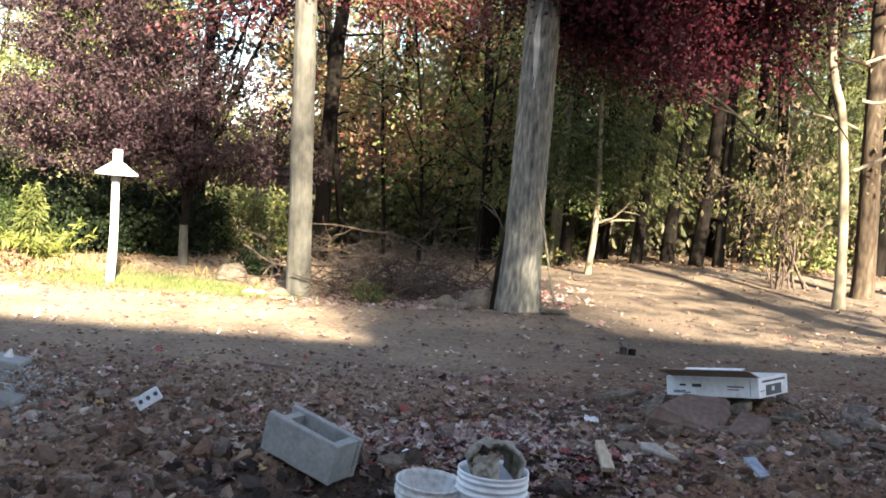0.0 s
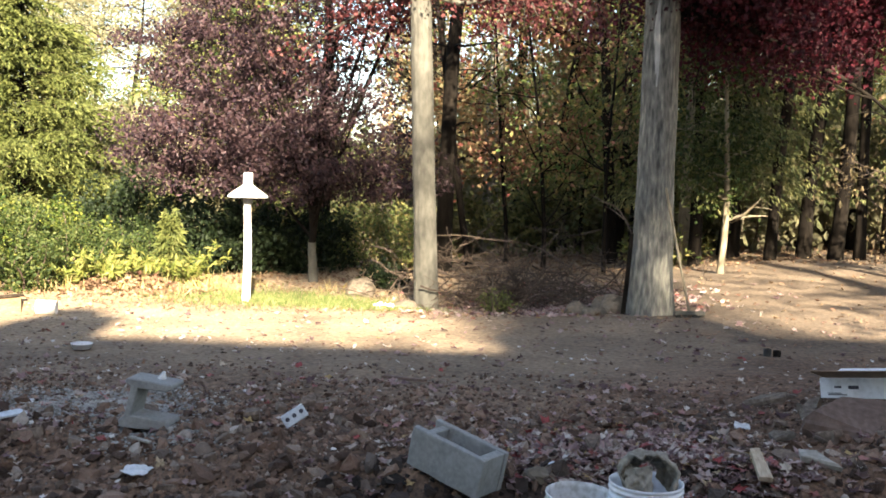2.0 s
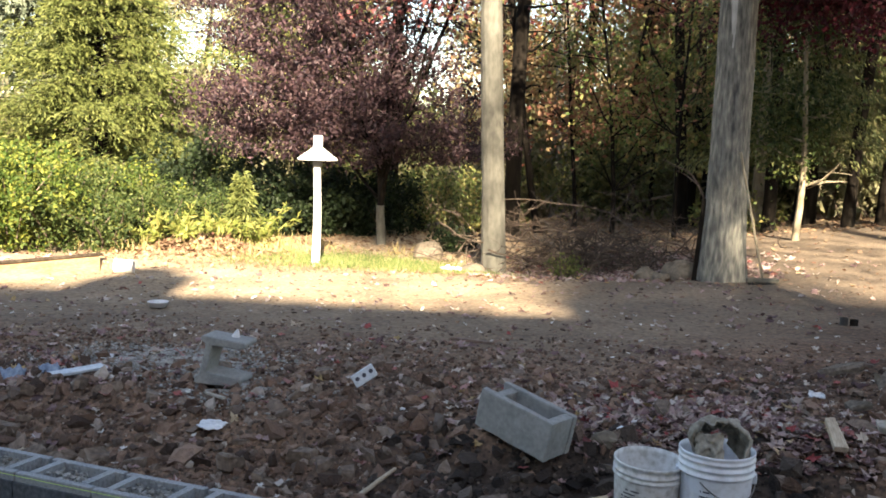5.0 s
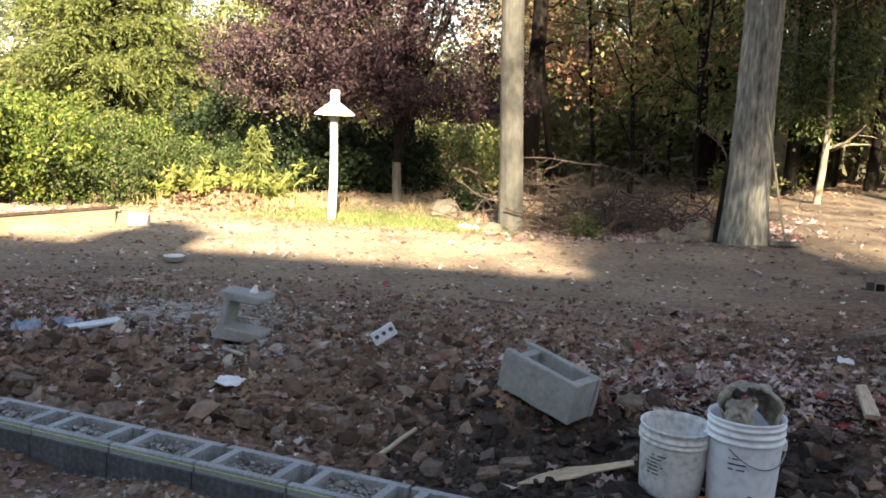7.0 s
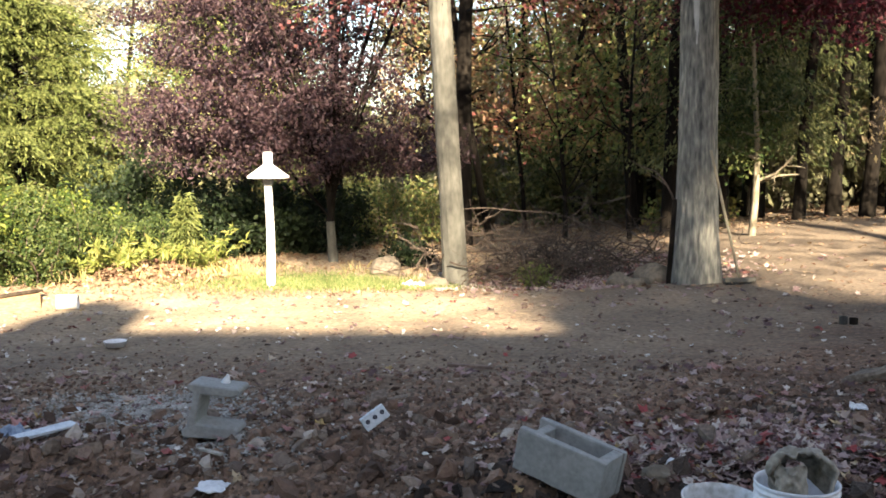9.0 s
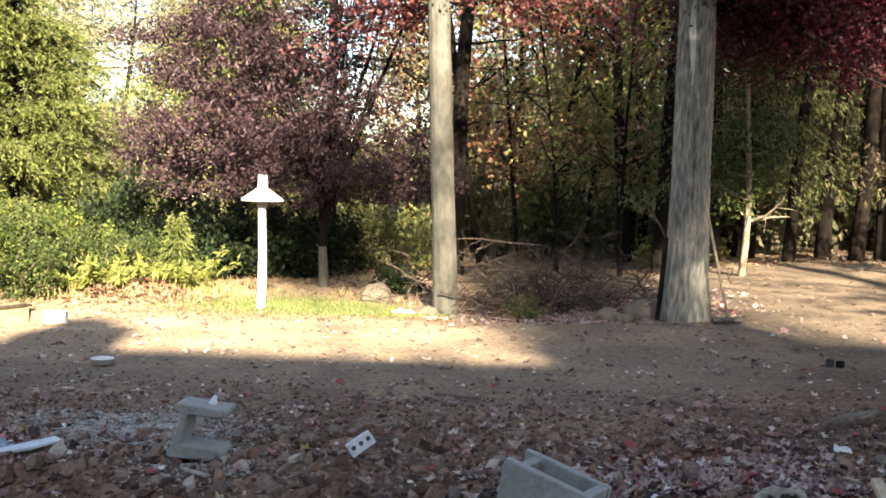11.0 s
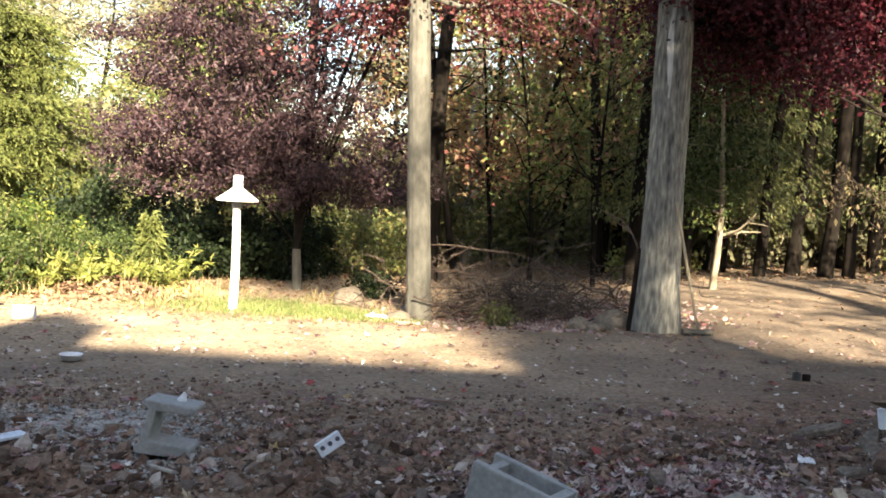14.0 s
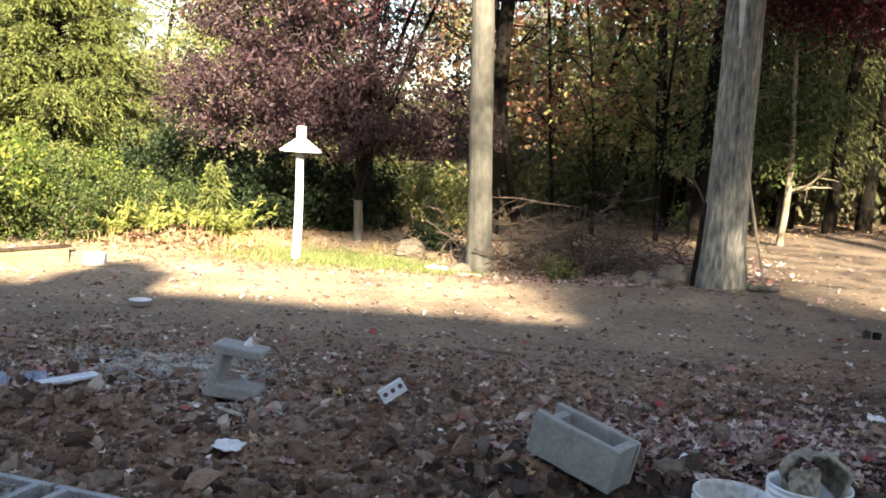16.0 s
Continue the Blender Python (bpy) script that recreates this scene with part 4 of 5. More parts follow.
M_CLOTH = mottled("muddy_canvas", [(0.12, 0.105, 0.083), (0.24, 0.215, 0.175), (0.37, 0.335, 0.28)], 6, 45, 0.95, 0.6, 0.005)
M_CARD = mottled("printed_card", [(0.5, 0.5, 0.52), (0.66, 0.67, 0.7), (0.72, 0.73, 0.76)], 5, 30, 0.7, 0.1, 0.002)
M_KRAFT = mottled("brown_card", [(0.16, 0.11, 0.07), (0.24, 0.17, 0.11), (0.3, 0.22, 0.15)], 5, 40, 0.85, 0.2, 0.002)
M_INK = mottled("dark_ink", [(0.02, 0.02, 0.03), (0.035, 0.035, 0.05), (0.05, 0.05, 0.07)], 9, 60, 0.6, 0.0, 0.001)
M_PAPER = mottled("white_paper", [(0.4125, 0.42, 0.435), (0.54, 0.5475, 0.5625), (0.6, 0.6, 0.6075)], 9, 60, 0.8, 0.4, 0.004)
M_BLUE = mottled("grey_blue_cloth", [(0.12, 0.16, 0.24), (0.22, 0.28, 0.37), (0.32, 0.38, 0.46)], 8, 50, 0.9, 0.8, 0.008)
M_SLATE = mottled("blue_slate", [(0.13, 0.15, 0.19), (0.22, 0.25, 0.3), (0.29, 0.32, 0.37)], 6, 40, 0.7, 0.3, 0.003)
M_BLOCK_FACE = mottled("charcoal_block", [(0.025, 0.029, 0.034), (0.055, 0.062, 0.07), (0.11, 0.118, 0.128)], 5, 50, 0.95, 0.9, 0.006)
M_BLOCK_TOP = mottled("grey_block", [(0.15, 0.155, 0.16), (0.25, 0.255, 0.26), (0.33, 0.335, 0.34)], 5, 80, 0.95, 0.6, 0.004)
M_ORANGE = mottled("orange_plastic", [(0.35, 0.09, 0.02), (0.5, 0.14, 0.03), (0.55, 0.18, 0.05)], 8, 50, 0.5, 0.1, 0.002)
M_STRING = material("lime_string", (0.5, 0.75, 0.15), 0.6)
M_BRICKPALE = mottled("pale_brick", [(0.33, 0.36, 0.39), (0.46, 0.5, 0.54), (0.55, 0.58, 0.62)], 9, 70, 0.9, 0.4, 0.003)

capped_post()


def broom():
    base = Vector((1.06, 9.9, float(ground_z(1.06, 9.9))))
    t = thing("push_broom", Matrix.Translation(base), "push broom leaning on the trunk", "broom")
    v, q = tube_mesh([[(-0.29 * f, 0.05 * f, 0.05 + 1.27 * f, 0.014) for f in (0, 0.25, 0.5, 0.75, 1)]], 8)
    quads("handle", v, q, M_BARK_PALE, t, True)
    part("head", box(bmesh.new(), -0.16, -0.03, 0.025, 0.16, 0.03, 0.065, 0.008), M_BARK_SMOOTH, t, "dull brown wooden head").rotation_euler.z = 0.3
    p = np.stack([rng.uniform(-0.15, 0.15, 500), rng.uniform(-0.033, 0.033, 500), np.full(500, 0.03)], 1)
    leaf_cloud("bristles", p, 0.045, M_BLACK, t, 0.12, along=np.tile((0, 0, -1.0), (500, 1))).rotation_euler.z = 0.3


broom()


def hollow_block(name, m, label, L, W, H, mat, group=""):
    """A concrete block on its bed: two face shells, a notched end, a flush end and a sunk middle web."""
    t = thing(name, m, label, "concrete block", group)
    sh, hx, hy, hz = 0.034, L / 2, W / 2, H / 2

    def worn(bm, seed):
        bmesh.ops.subdivide_edges(bm, edges=[e for e in bm.edges if e.calc_length() > 0.05], cuts=5, use_grid_fill=True)
        for v in bm.verts:
            g = noise.fractal(v.co * 26 + Vector((seed, 0, 0)), 0.9, 2.0, 4)
            v.co += Vector((g, g, g)) * 0.0022
        return bm

    part("face_shell", worn(box(bmesh.new(), -hx, -hy, -hz, hx, -hy + sh, hz, 0.007), 1), mat, t)
    part("face_shell", worn(box(bmesh.new(), -hx, hy - sh, -hz, hx, hy, hz, 0.007), 4), mat, t)
    for x0, x1, low in ((-hx + 0.045, -hx + 0.085, 0.012), (-0.02, 0.02, 0.075), (hx - 0.05, hx - 0.006, 0.003)):
        bm = box(bmesh.new(), x0, -hy + sh - 0.002, -hz, x1, hy - sh + 0.002, hz - low, 0.004)
        part("web", worn(bm, 7 + x0), mat, t)
    part("core_floor", box(bmesh.new(), -hx + 0.05, -hy + sh, -hz + 0.01, hx - 0.05, hy - sh, -hz + 0.03), M_EARTH, t, "earth inside the cell")
    return t


hollow_block("concrete_block", pose(-0.355, 4.08, 0.253, 0, 12.5, -26), "grey hollow concrete block lying tilted on the rubble", 0.397, 0.2, 0.182, M_CONCRETE)


def standing_block():
    t = thing("channel_block", pose(-2.085, 4.56, 0.272, 0, 2, 4), "grey C-shaped concrete block standing on gravel with a chip on top", "concrete block")
    bm = bmesh.new()
    pts = [(-0.155, -0.13), (0.12, -0.13), (0.15, -0.1), (0.14, -0.075), (-0.085, -0.06), (-0.05, 0.085), (0.125, 0.078), (0.165, 0.095), (0.16, 0.118), (-0.12, 0.138), (-0.135, 0.115), (-0.095, 0.09), (-0.13, -0.07), (-0.165, -0.095)]
    f0 = [bm.verts.new((0.88 * x, -0.08, z)) for x, z in pts]
    f1 = [bm.verts.new((0.88 * x, 0.085, z)) for x, z in pts]
    bm.faces.new(f0)
    bm.faces.new(f1[::-1])
    for k in range(len(pts)):
        j = (k + 1) % len(pts)
        bm.faces.new((f0[k], f1[k], f1[j], f0[j]))
    bmesh.ops.recalc_face_normals(bm, faces=bm.faces)
    bmesh.ops.bevel(bm, geom=list(bm.edges), offset=0.006, segments=1, affect="EDGES")
    part("body", bm, M_CONCRETE, t)
    bm = bmesh.new()
    bmesh.ops.create_cone(bm, cap_ends=True, segments=5, radius1=0.028, radius2=0.006, depth=0.05, matrix=pose(0.05, 0.02, 0.143, 8, 12, 20))
    part("chip", bm, M_PAPER, t, "white pointed chip")


standing_block()


def cored_brick():
    t = thing("cored_brick", pose(-1.285, 4.55, 0.262, -12, -33, 26), "pale grey cored brick piece half sunk in the rubble", "brick")
    bm = box(bmesh.new(), -0.064, -0.03, -0.034, 0.064, 0.03, 0.034, 0.006)
    part("body", bm, M_BRICKPALE, t)
    # flat dark discs on the face stand for the shade inside the holes
    for x in (-0.038, 0.002, 0.042):
        part("core_hole_disc", cyl(bmesh.new(), 0.0115, 0.0115, 0.0295, 0.0312, 14, True, pose(x, 0, 0.004, 90, 0, 0)), M_INK, t)


cored_brick()


def bucket(name, m, label, r, h, mat, rings=3):
    t = thing(name, m, label, "bucket")
    prof = [(0.001, 0.0), (r * 0.86, 0.0), (r * 0.875, 0.008)]
    prof += [(r * (0.875 + 0.1 * k / 6), h * (0.02 + 0.72 * k / 6)) for k in range(1, 7)]
    z = h * 0.76
    for k in range(rings):
        prof += [(r * 0.98, z), (r * 1.03, z + 0.004), (r * 1.03, z + 0.01), (r * 0.985, z + 0.014)]
        z += h * 0.075
    prof += [(r * 1.0, h - 0.012), (r * 1.025, h - 0.008), (r * 1.025, h), (r * 0.985, h), (r * 0.97, h - 0.02), (r * 0.85, 0.03), (0.001, 0.03)]
    part("shell", lathe(prof, 48), mat, t, "", True)
    return t


def bail(t, r, h, sag):
    pts = [(r * 1.04 * math.cos(a), -r * 1.06 * math.sin(a), h * (0.7 + 0.05 * a) - sag * math.sin(a * 1.4), 0.0028) for a in np.linspace(0.0, 2.0, 18)]
    v, q = tube_mesh([pts], 6)
    quads("bail", v, q, M_DARKMETAL, t, True)
    for s in (-1, 1):
        part("ear", box(bmesh.new(), s * r * 1.02 - 0.008, -0.016, h * 0.67, s * r * 1.02 + 0.008, 0.016, h * 0.77, 0.004), M_PAIL_CLEAN, t)


def print_bars(t, r, h, at, rows, mat=M_INK):
    """Unreadable print on the bucket's side: short curved bars."""
    for k in range(rows):
        a0 = at + rng.uniform(-0.05, 0.02)
        a1 = at + rng.uniform(0.3, 0.6)
        z = h * (0.62 - 0.055 * k)
        rr = r * (0.875 + 0.1 * (z / h - 0.02) / 0.72) + 0.0015
        bm = bmesh.new()
        n = 8
        lo = [bm.verts.new((rr * math.cos(a), rr * math.sin(a), z)) for a in np.linspace(a0, a1, n)]
        hi = [bm.verts.new((rr * math.cos(a), rr * math.sin(a), z + 0.006)) for a in np.linspace(a0, a1, n)]
        for i in range(n - 1):
            if rng.uniform() < 0.8:
                bm.faces.new((lo[i], lo[i + 1], hi[i + 1], hi[i]))
        part("print", bm, mat, t)


B1 = bucket("plastic_bucket", pose(0.195, 3.775, -0.032, 2, 2, 0), "dirty white empty plastic bucket with worn print", 0.138, 0.275, M_PAIL, 2)
print_bars(B1, 0.138, 0.275, -2.35, 6)
B2 = bucket("plastic_bucket", pose(0.46, 3.75, -0.055, 0, 0, 0), "white plastic bucket with a wire bail, holding a muddy cloth", 0.143, 0.375, M_PAIL_CLEAN, 3)
bail(B2, 0.143, 0.375, 0.075)
print_bars(B2, 0.143, 0.375, -2.0, 3)
part("scale_mark", box(bmesh.new(), 0.02, -0.1385, 0.09, 0.034, -0.136, 0.1), M_INK, B2)


def rag():
    t = thing("muddy_cloth", pose(0.466, 3.745, 0.3), "stiff crumpled muddy canvas cloth stuffed in a bucket", "cloth")
    # a stiff curled hood, open to the front, closing towards the back
    n, k = 64, 26
    top, under = [], []
    for i in range(n):
        f = i / (n - 1)
        a = math.pi * (1.12 - 1.24 * f)
        for j in range(k):
            w = j / (k - 1)
            sh = math.sqrt(max(0.02, 1 - (0.95 * w) ** 2.4))
            fold = noise.fractal(Vector((f * 7, w * 3.2, 2.0)), 0.9, 2.0, 5)
            crease = abs(noise.noise(Vector((f * 4 + w * 2, w * 2.2, 7.5))))
            r = 1 + 0.16 * fold - 0.3 * crease + 0.08 * math.sin(f * 9)
            c, h = math.cos(a), math.sin(a)
            x, z = 0.108 * c * sh * r, 0.045 + (0.122 if h > 0 else 0.2) * h * sh * r
            y = -0.06 - 0.02 * f + 0.14 * w + 0.012 * fold
            top.append((x, y, z))
            under.append((x * 0.9, y + 0.002, 0.04 + (z - 0.04) * 0.91))
    q = np.array([(i * k + j, (i + 1) * k + j, (i + 1) * k + j + 1, i * k + j + 1) for i in range(n - 1) for j in range(k - 1)])
    lip = np.array([(i * k, n * k + i * k, n * k + (i + 1) * k, (i + 1) * k) for i in range(n - 1)])
    quads("hood", np.array(top + under), np.concatenate([q, q[:, ::-1] + n * k, lip]), M_CLOTH, t, True)
    bm = bmesh.new()
    grid = []
    for i in range(21):
        row = []
        for j in range(19):
            u, w = i / 20, j / 18
            g = noise.fractal(Vector((i * 0.17, j * 0.17, 9.0)), 0.9, 2.1, 6)
            row.append(bm.verts.new((-0.092 + 0.105 * u + 0.008 * g, -0.088 + 0.018 * g - 0.018 * math.sin(u * math.pi) + 0.03 * w, 0.0 + 0.085 * w - 0.022 * u * (1 - w) + 0.02 * u * w + 0.01 * g)))
        grid.append(row)
    for i in range(20):
        for j in range(18):
            bm.faces.new((grid[i][j], grid[i + 1][j], grid[i + 1][j + 1], grid[i][j + 1]))
    bmesh.ops.recalc_face_normals(bm, faces=bm.faces)
    back = bmesh.ops.extrude_face_region(bm, geom=list(bm.faces))
    for v in back["geom"]:
        if isinstance(v, bmesh.types.BMVert):
            v.co.y += 0.009
    bmesh.ops.recalc_face_normals(bm, faces=bm.faces)
    part("flap", bm, M_CLOTH, t, "", True)


rag()


def carton():
    t = thing("cardboard_carton", pose(1.83, 5.62, 0.432, -0.8, -9.5, -38.2), "flat white printed cardboard carton with an open flap", "box")
    L, W, H = 0.57, 0.41, 0.112
    bm = bmesh.new()
    for a in ((-L / 2, -W / 2, L / 2, -W / 2 + 0.005), (-L / 2, W / 2 - 0.005, L / 2, W / 2), (-L / 2, -W / 2 + 0.005, -L / 2 + 0.005, W / 2 - 0.005), (L / 2 - 0.005, -W / 2 + 0.005, L / 2, W / 2 - 0.005)):
        box(bm, a[0], a[1], -H / 2, a[2], a[3], H / 2)
    part("sides", bm, M_CARD, t)
    part("bottom", box(bmesh.new(), -L / 2 + 0.006, -W / 2 + 0.006, -H / 2 + 0.001, L / 2 - 0.006, W / 2 - 0.006, -H / 2 + 0.006), M_KRAFT, t)
    fl = part("flap", box(bmesh.new(), -L / 2, -0.17, 0.0, L / 2 - 0.02, 0.0, 0.004), M_KRAFT, t, "open brown flap")
    fl.matrix_local = pose(0.03, -W / 2, H / 2 + 0.002, -17, 0, 0)
    f2 = part("flap", box(bmesh.new(), -0.2, 0, 0.0, 0.16, 0.17, 0.004), M_CARD, t, "open white flap")
    f2.matrix_local = pose(-0.03, -W / 2 + 0.02, H / 2 + 0.006, 10, 0, 3)
    y = -W / 2 - 0.0012
    for x0, x1, z0, z1 in ((-0.12, -0.06, -0.005, 0.015), (-0.2, -0.16, 0.0, 0.012), (-0.24, -0.13, -0.04, -0.034), (-0.24, -0.16, -0.031, -0.026), (0.1, 0.2, 0.0, 0.008), (0.1, 0.17, -0.015, -0.01), (0.235, 0.238, -0.05, 0.05)):
        part("print", box(bmesh.new(), x0, y - 0.0008, z0, x1, y, z1), M_INK, t)
    x = L / 2 + 0.0012
    for y0, y1, z0, z1 in ((-0.16, 0.17, 0.028, 0.04), (-0.11, 0.11, -0.048, 0.012), (-0.19, -0.13, -0.02, -0.016)):
        part("print", box(bmesh.new(), x, y0, z0, x + 0.0008, y1, z1), M_INK, t)
    part("label", box(bmesh.new(), x + 0.001, -0.03, -0.025, x + 0.0016, 0.01, 0.0), M_PAPER, t)


carton()


def rock(name, x, y, sx, sy, sz, label, sink=0.3, mat=M_STONE, turn=0.0, group="", sub=3, z=None, tilt=(0, 0), category="rock"):
    bm = bmesh.new()
    bmesh.ops.create_icosphere(bm, subdivisions=sub, radius=1)
    off = Vector((x * 3.1, y * 2.7, sx * 9))
    for v in bm.verts:
        g = noise.fractal(v.co * 0.9 + off, 1.0, 2.0, 4)
        c = noise.cell_vector(v.co * 1.3 + off)
        v.co = v.co * (1 + 0.3 * g) + (c - Vector((0.5, 0.5, 0.5))) * (0.12 if sub > 2 else 0.3)
        v.co = Vector((v.co.x * sx, v.co.y * sy, v.co.z * sz))
    me = bpy.data.meshes.new(name)
    bm.to_mesh(me)
    bm.free()
    me.materials.append(mat)
    ob = new(name, me)
    zz = float(ground_z(x, y)) if z is None else z
    ob.matrix_world = pose(x, y, zz + sz * (1 - 2 * sink), tilt[0], tilt[1], turn)
    return tagged(ob, label, category, group)


def fragment(name, x, y, size, thick, label, mat, turn, tilt, group="", sink=0.25, category="rock", stretch=1.0):
    """An angular broken piece: an uneven many-cornered slab with chipped edges."""
    fr = random.Random(int(x * 977 + y * 3571))
    n = fr.randint(5, 7)
    bm = bmesh.new()
    rings = []
    for z, k in ((-0.5, 0.92), (0.15, 1.0), (0.42, 0.93), (0.5, 0.8)):
        rings.append([])
        for i in range(n):
            a = 2 * math.pi * (i + 0.5 * math.sin(i * 2.3 + x * 9)) / n
            r = size * k * (0.72 + 0.5 * abs(math.sin(i * 1.9 + y * 13))) * fr.uniform(0.93, 1.07)
            rings[-1].append(bm.verts.new((r * math.cos(a) * stretch, r * math.sin(a), thick * (z + 0.14 * fr.uniform(-1, 1) + 0.25 * math.cos(a + x * 7)))))
    for a, b in zip(rings, rings[1:]):
        for i in range(n):
            bm.faces.new((a[i], a[(i + 1) % n], b[(i + 1) % n], b[i]))
    bm.faces.new(rings[0][::-1])
    bm.faces.new(rings[-1])
    bmesh.ops.triangulate(bm, faces=[f for f in bm.faces if len(f.verts) > 4])
    bmesh.ops.recalc_face_normals(bm, faces=bm.faces)
    me = bpy.data.meshes.new(name)
    bm.to_mesh(me)
    bm.free()
    me.materials.append(mat)
    ob = new(name, me)
    ob.matrix_world = pose(x, y, float(ground_z(x, y)) + thick * (0.5 - sink), tilt[0], tilt[1], turn)
    return tagged(ob, label, category, group)


M_FLAG = mottled("pale_flagstone", [(0.19, 0.17, 0.14), (0.29, 0.265, 0.225), (0.37, 0.345, 0.3)], 5, 40, 0.9, 0.6, 0.005)
M_MUDROCK = mottled("muddy_stone", [(0.06, 0.042, 0.03), (0.14, 0.1, 0.074), (0.23, 0.175, 0.135)], 4, 40, 0.95, 0.8, 0.008)
M_SLABROCK = mottled("slab_stone", [(0.05, 0.039, 0.03), (0.12, 0.095, 0.074), (0.2, 0.166, 0.134)], 5, 40, 0.95, 0.8, 0.008)
rock("boulder", -3.15, 12.45, 0.23, 0.15, 0.17, "tan field boulder beside the maple", 0.28)
rock("boulder", 0.26, 10.5, 0.21, 0.18, 0.16, "low tan boulder at the foot of the old tree", 0.25)
rock("stone", -0.1, 10.35, 0.13, 0.1, 0.09, "small pale stone beside the boulder", 0.25)
rock("stone", 0.05, 10.2, 0.1, 0.08, 0.06, "small pale stone beside the boulder", 0.25)
rock("stone", -2.3, 11.45, 0.16, 0.13, 0.09, "pale stone at the foot of the maple", 0.25)
M_BROWNROCK = mottled("brown_stone", [(0.07, 0.046, 0.035), (0.12, 0.08, 0.062), (0.17, 0.12, 0.095)], 3, 30, 0.9, 0.5, 0.005)
fragment("flat_rock", 1.52, 5.05, 0.19, 0.15, "big angular dark brown rock in front of the carton", M_BROWNROCK, -8, (13, 5), "", 0.25, stretch=1.4)
fragment("flat_rock", 1.78, 4.98, 0.14, 0.09, "angular brown rock beside the big flat rock", M_BROWNROCK, 30, (10, -8))
fragment("flat_rock", 1.25, 4.42, 0.08, 0.03, "thin pale flag of stone on the rubble", M_FLAG, -8, (16, 0), "", -0.7, stretch=1.25)
rock("concrete_lump", 0.01, 4.2, 0.085, 0.055, 0.04, "rough grey lump of old concrete beside the bucket", 0.3, M_STONE, 10, category="concrete lump")
rr = random.Random(5)
for k in range(150):
    x, y = rr.uniform(-3.3, 1.4), 3.55 + 1.7 * rr.random() ** 1.4
    if 0.0 < x < 0.7 and y < 4.1 or abs(x + 0.35) < 0.32 and 3.85 < y < 4.35 or abs(x + 1.86) < 0.14 and y < 4.15 or abs(x + 2.08) < 0.22 and 4.3 < y < 4.8 or abs(x + 1.28) < 0.12 and 4.3 < y < 4.6:
        continue
    s = 0.02 + 0.06 * rr.random() ** 2
    fragment("rubble_stone", x, y, s * 0.8, s * rr.uniform(0.6, 1.0), "muddy brown stone among the rubble", M_MUDROCK, rr.uniform(0, 360), (rr.uniform(-20, 20), rr.uniform(-20, 20)), "rubble stones", 0.2, stretch=rr.uniform(1, 1.5))

for k in range(52):
    x, y = rr.uniform(1.15, 3.3), rr.uniform(4.2, 5.9)
    if x < 1.45 and y < 4.7 or x < 1.95 and y < 4.5:
        continue
    s = rr.uniform(0.035, 0.1)
    fragment("slab_stone", x, y, s, s * rr.uniform(0.4, 0.8), "broken slab of muddy grey-brown stone", M_SLABROCK, rr.uniform(0, 360), (rr.uniform(-22, 22), rr.uniform(-22, 22)), "broken slabs", 0.2, stretch=rr.uniform(1, 1.6))

# a short pale log and a dish in the yard
t = thing("hollow_log", at_ground(-5.6, 8.95, 20), "short pale cut pipe lying on the ground", "pipe")
bm = lathe([(0.062, 0.0), (0.075, 0.0), (0.075, 0.2), (0.062, 0.2), (0.062, 0.0)], 24)
o = part("tube", bm, M_WHITE, t, "", False)
o.matrix_local = pose(-0.1, 0, 0.075, 0, 90, 0)
t = thing("dish", at_ground(-3.93, 6.9), "white round plastic dish on the bare earth", "dish")
part("bowl", lathe([(0.001, 0.01), (0.06, 0.01), (0.078, 0.045), (0.086, 0.047), (0.088, 0.042), (0.082, 0.04), (0.066, 0.0), (0.001, 0.0)], 32), M_PAPER, t, "", True)

# timber edging of the raised bed at the hedge
t = thing("timber_edging", pose(-5.95, 9.0, -0.02, 0, 0, -106.7), "weathered sunlit timber board edging a raised bed", "edging")
for k in range(2):
    part("board", box(bmesh.new(), 2.4 * k, -0.02, -0.15, 2.4 * k + 2.394, 0.02, 0.185 + 0.004 * k, 0.006), M_TIMBER, t)
part("cap_rail", box(bmesh.new(), -0.03, -0.06, 0.19, 4.8, 0.035, 0.212, 0.006), M_BARK_BROWN, t, "dark worn cap rail")


def scrap(name, x, y, L, W, T, turn, label, mat, category, tilt=(0, 0), lift=0.012):
    bm = box(bmesh.new(), -L / 2, -W / 2, -T / 2, L / 2, W / 2, T / 2, min(0.004, T * 0.3))
    for v in bm.verts:
        g = noise.fractal(Vector((v.co.x * 14 + x * 5, v.co.y * 14 + y * 3, 1)), 1.0, 2.0, 3)
        v.co += Vector((g, g * 0.6, g * 0.3)) * 0.02 * min(1, W / 0.06)
    me = bpy.data.meshes.new(name)
    bm.to_mesh(me)
    bm.free()
    me.materials.append(mat)
    ob = new(name, me)
    ob.matrix_world = pose(x, y, float(ground_z(x, y)) + T / 2 + lift, tilt[0], tilt[1], turn)
    return tagged(ob, label, category)


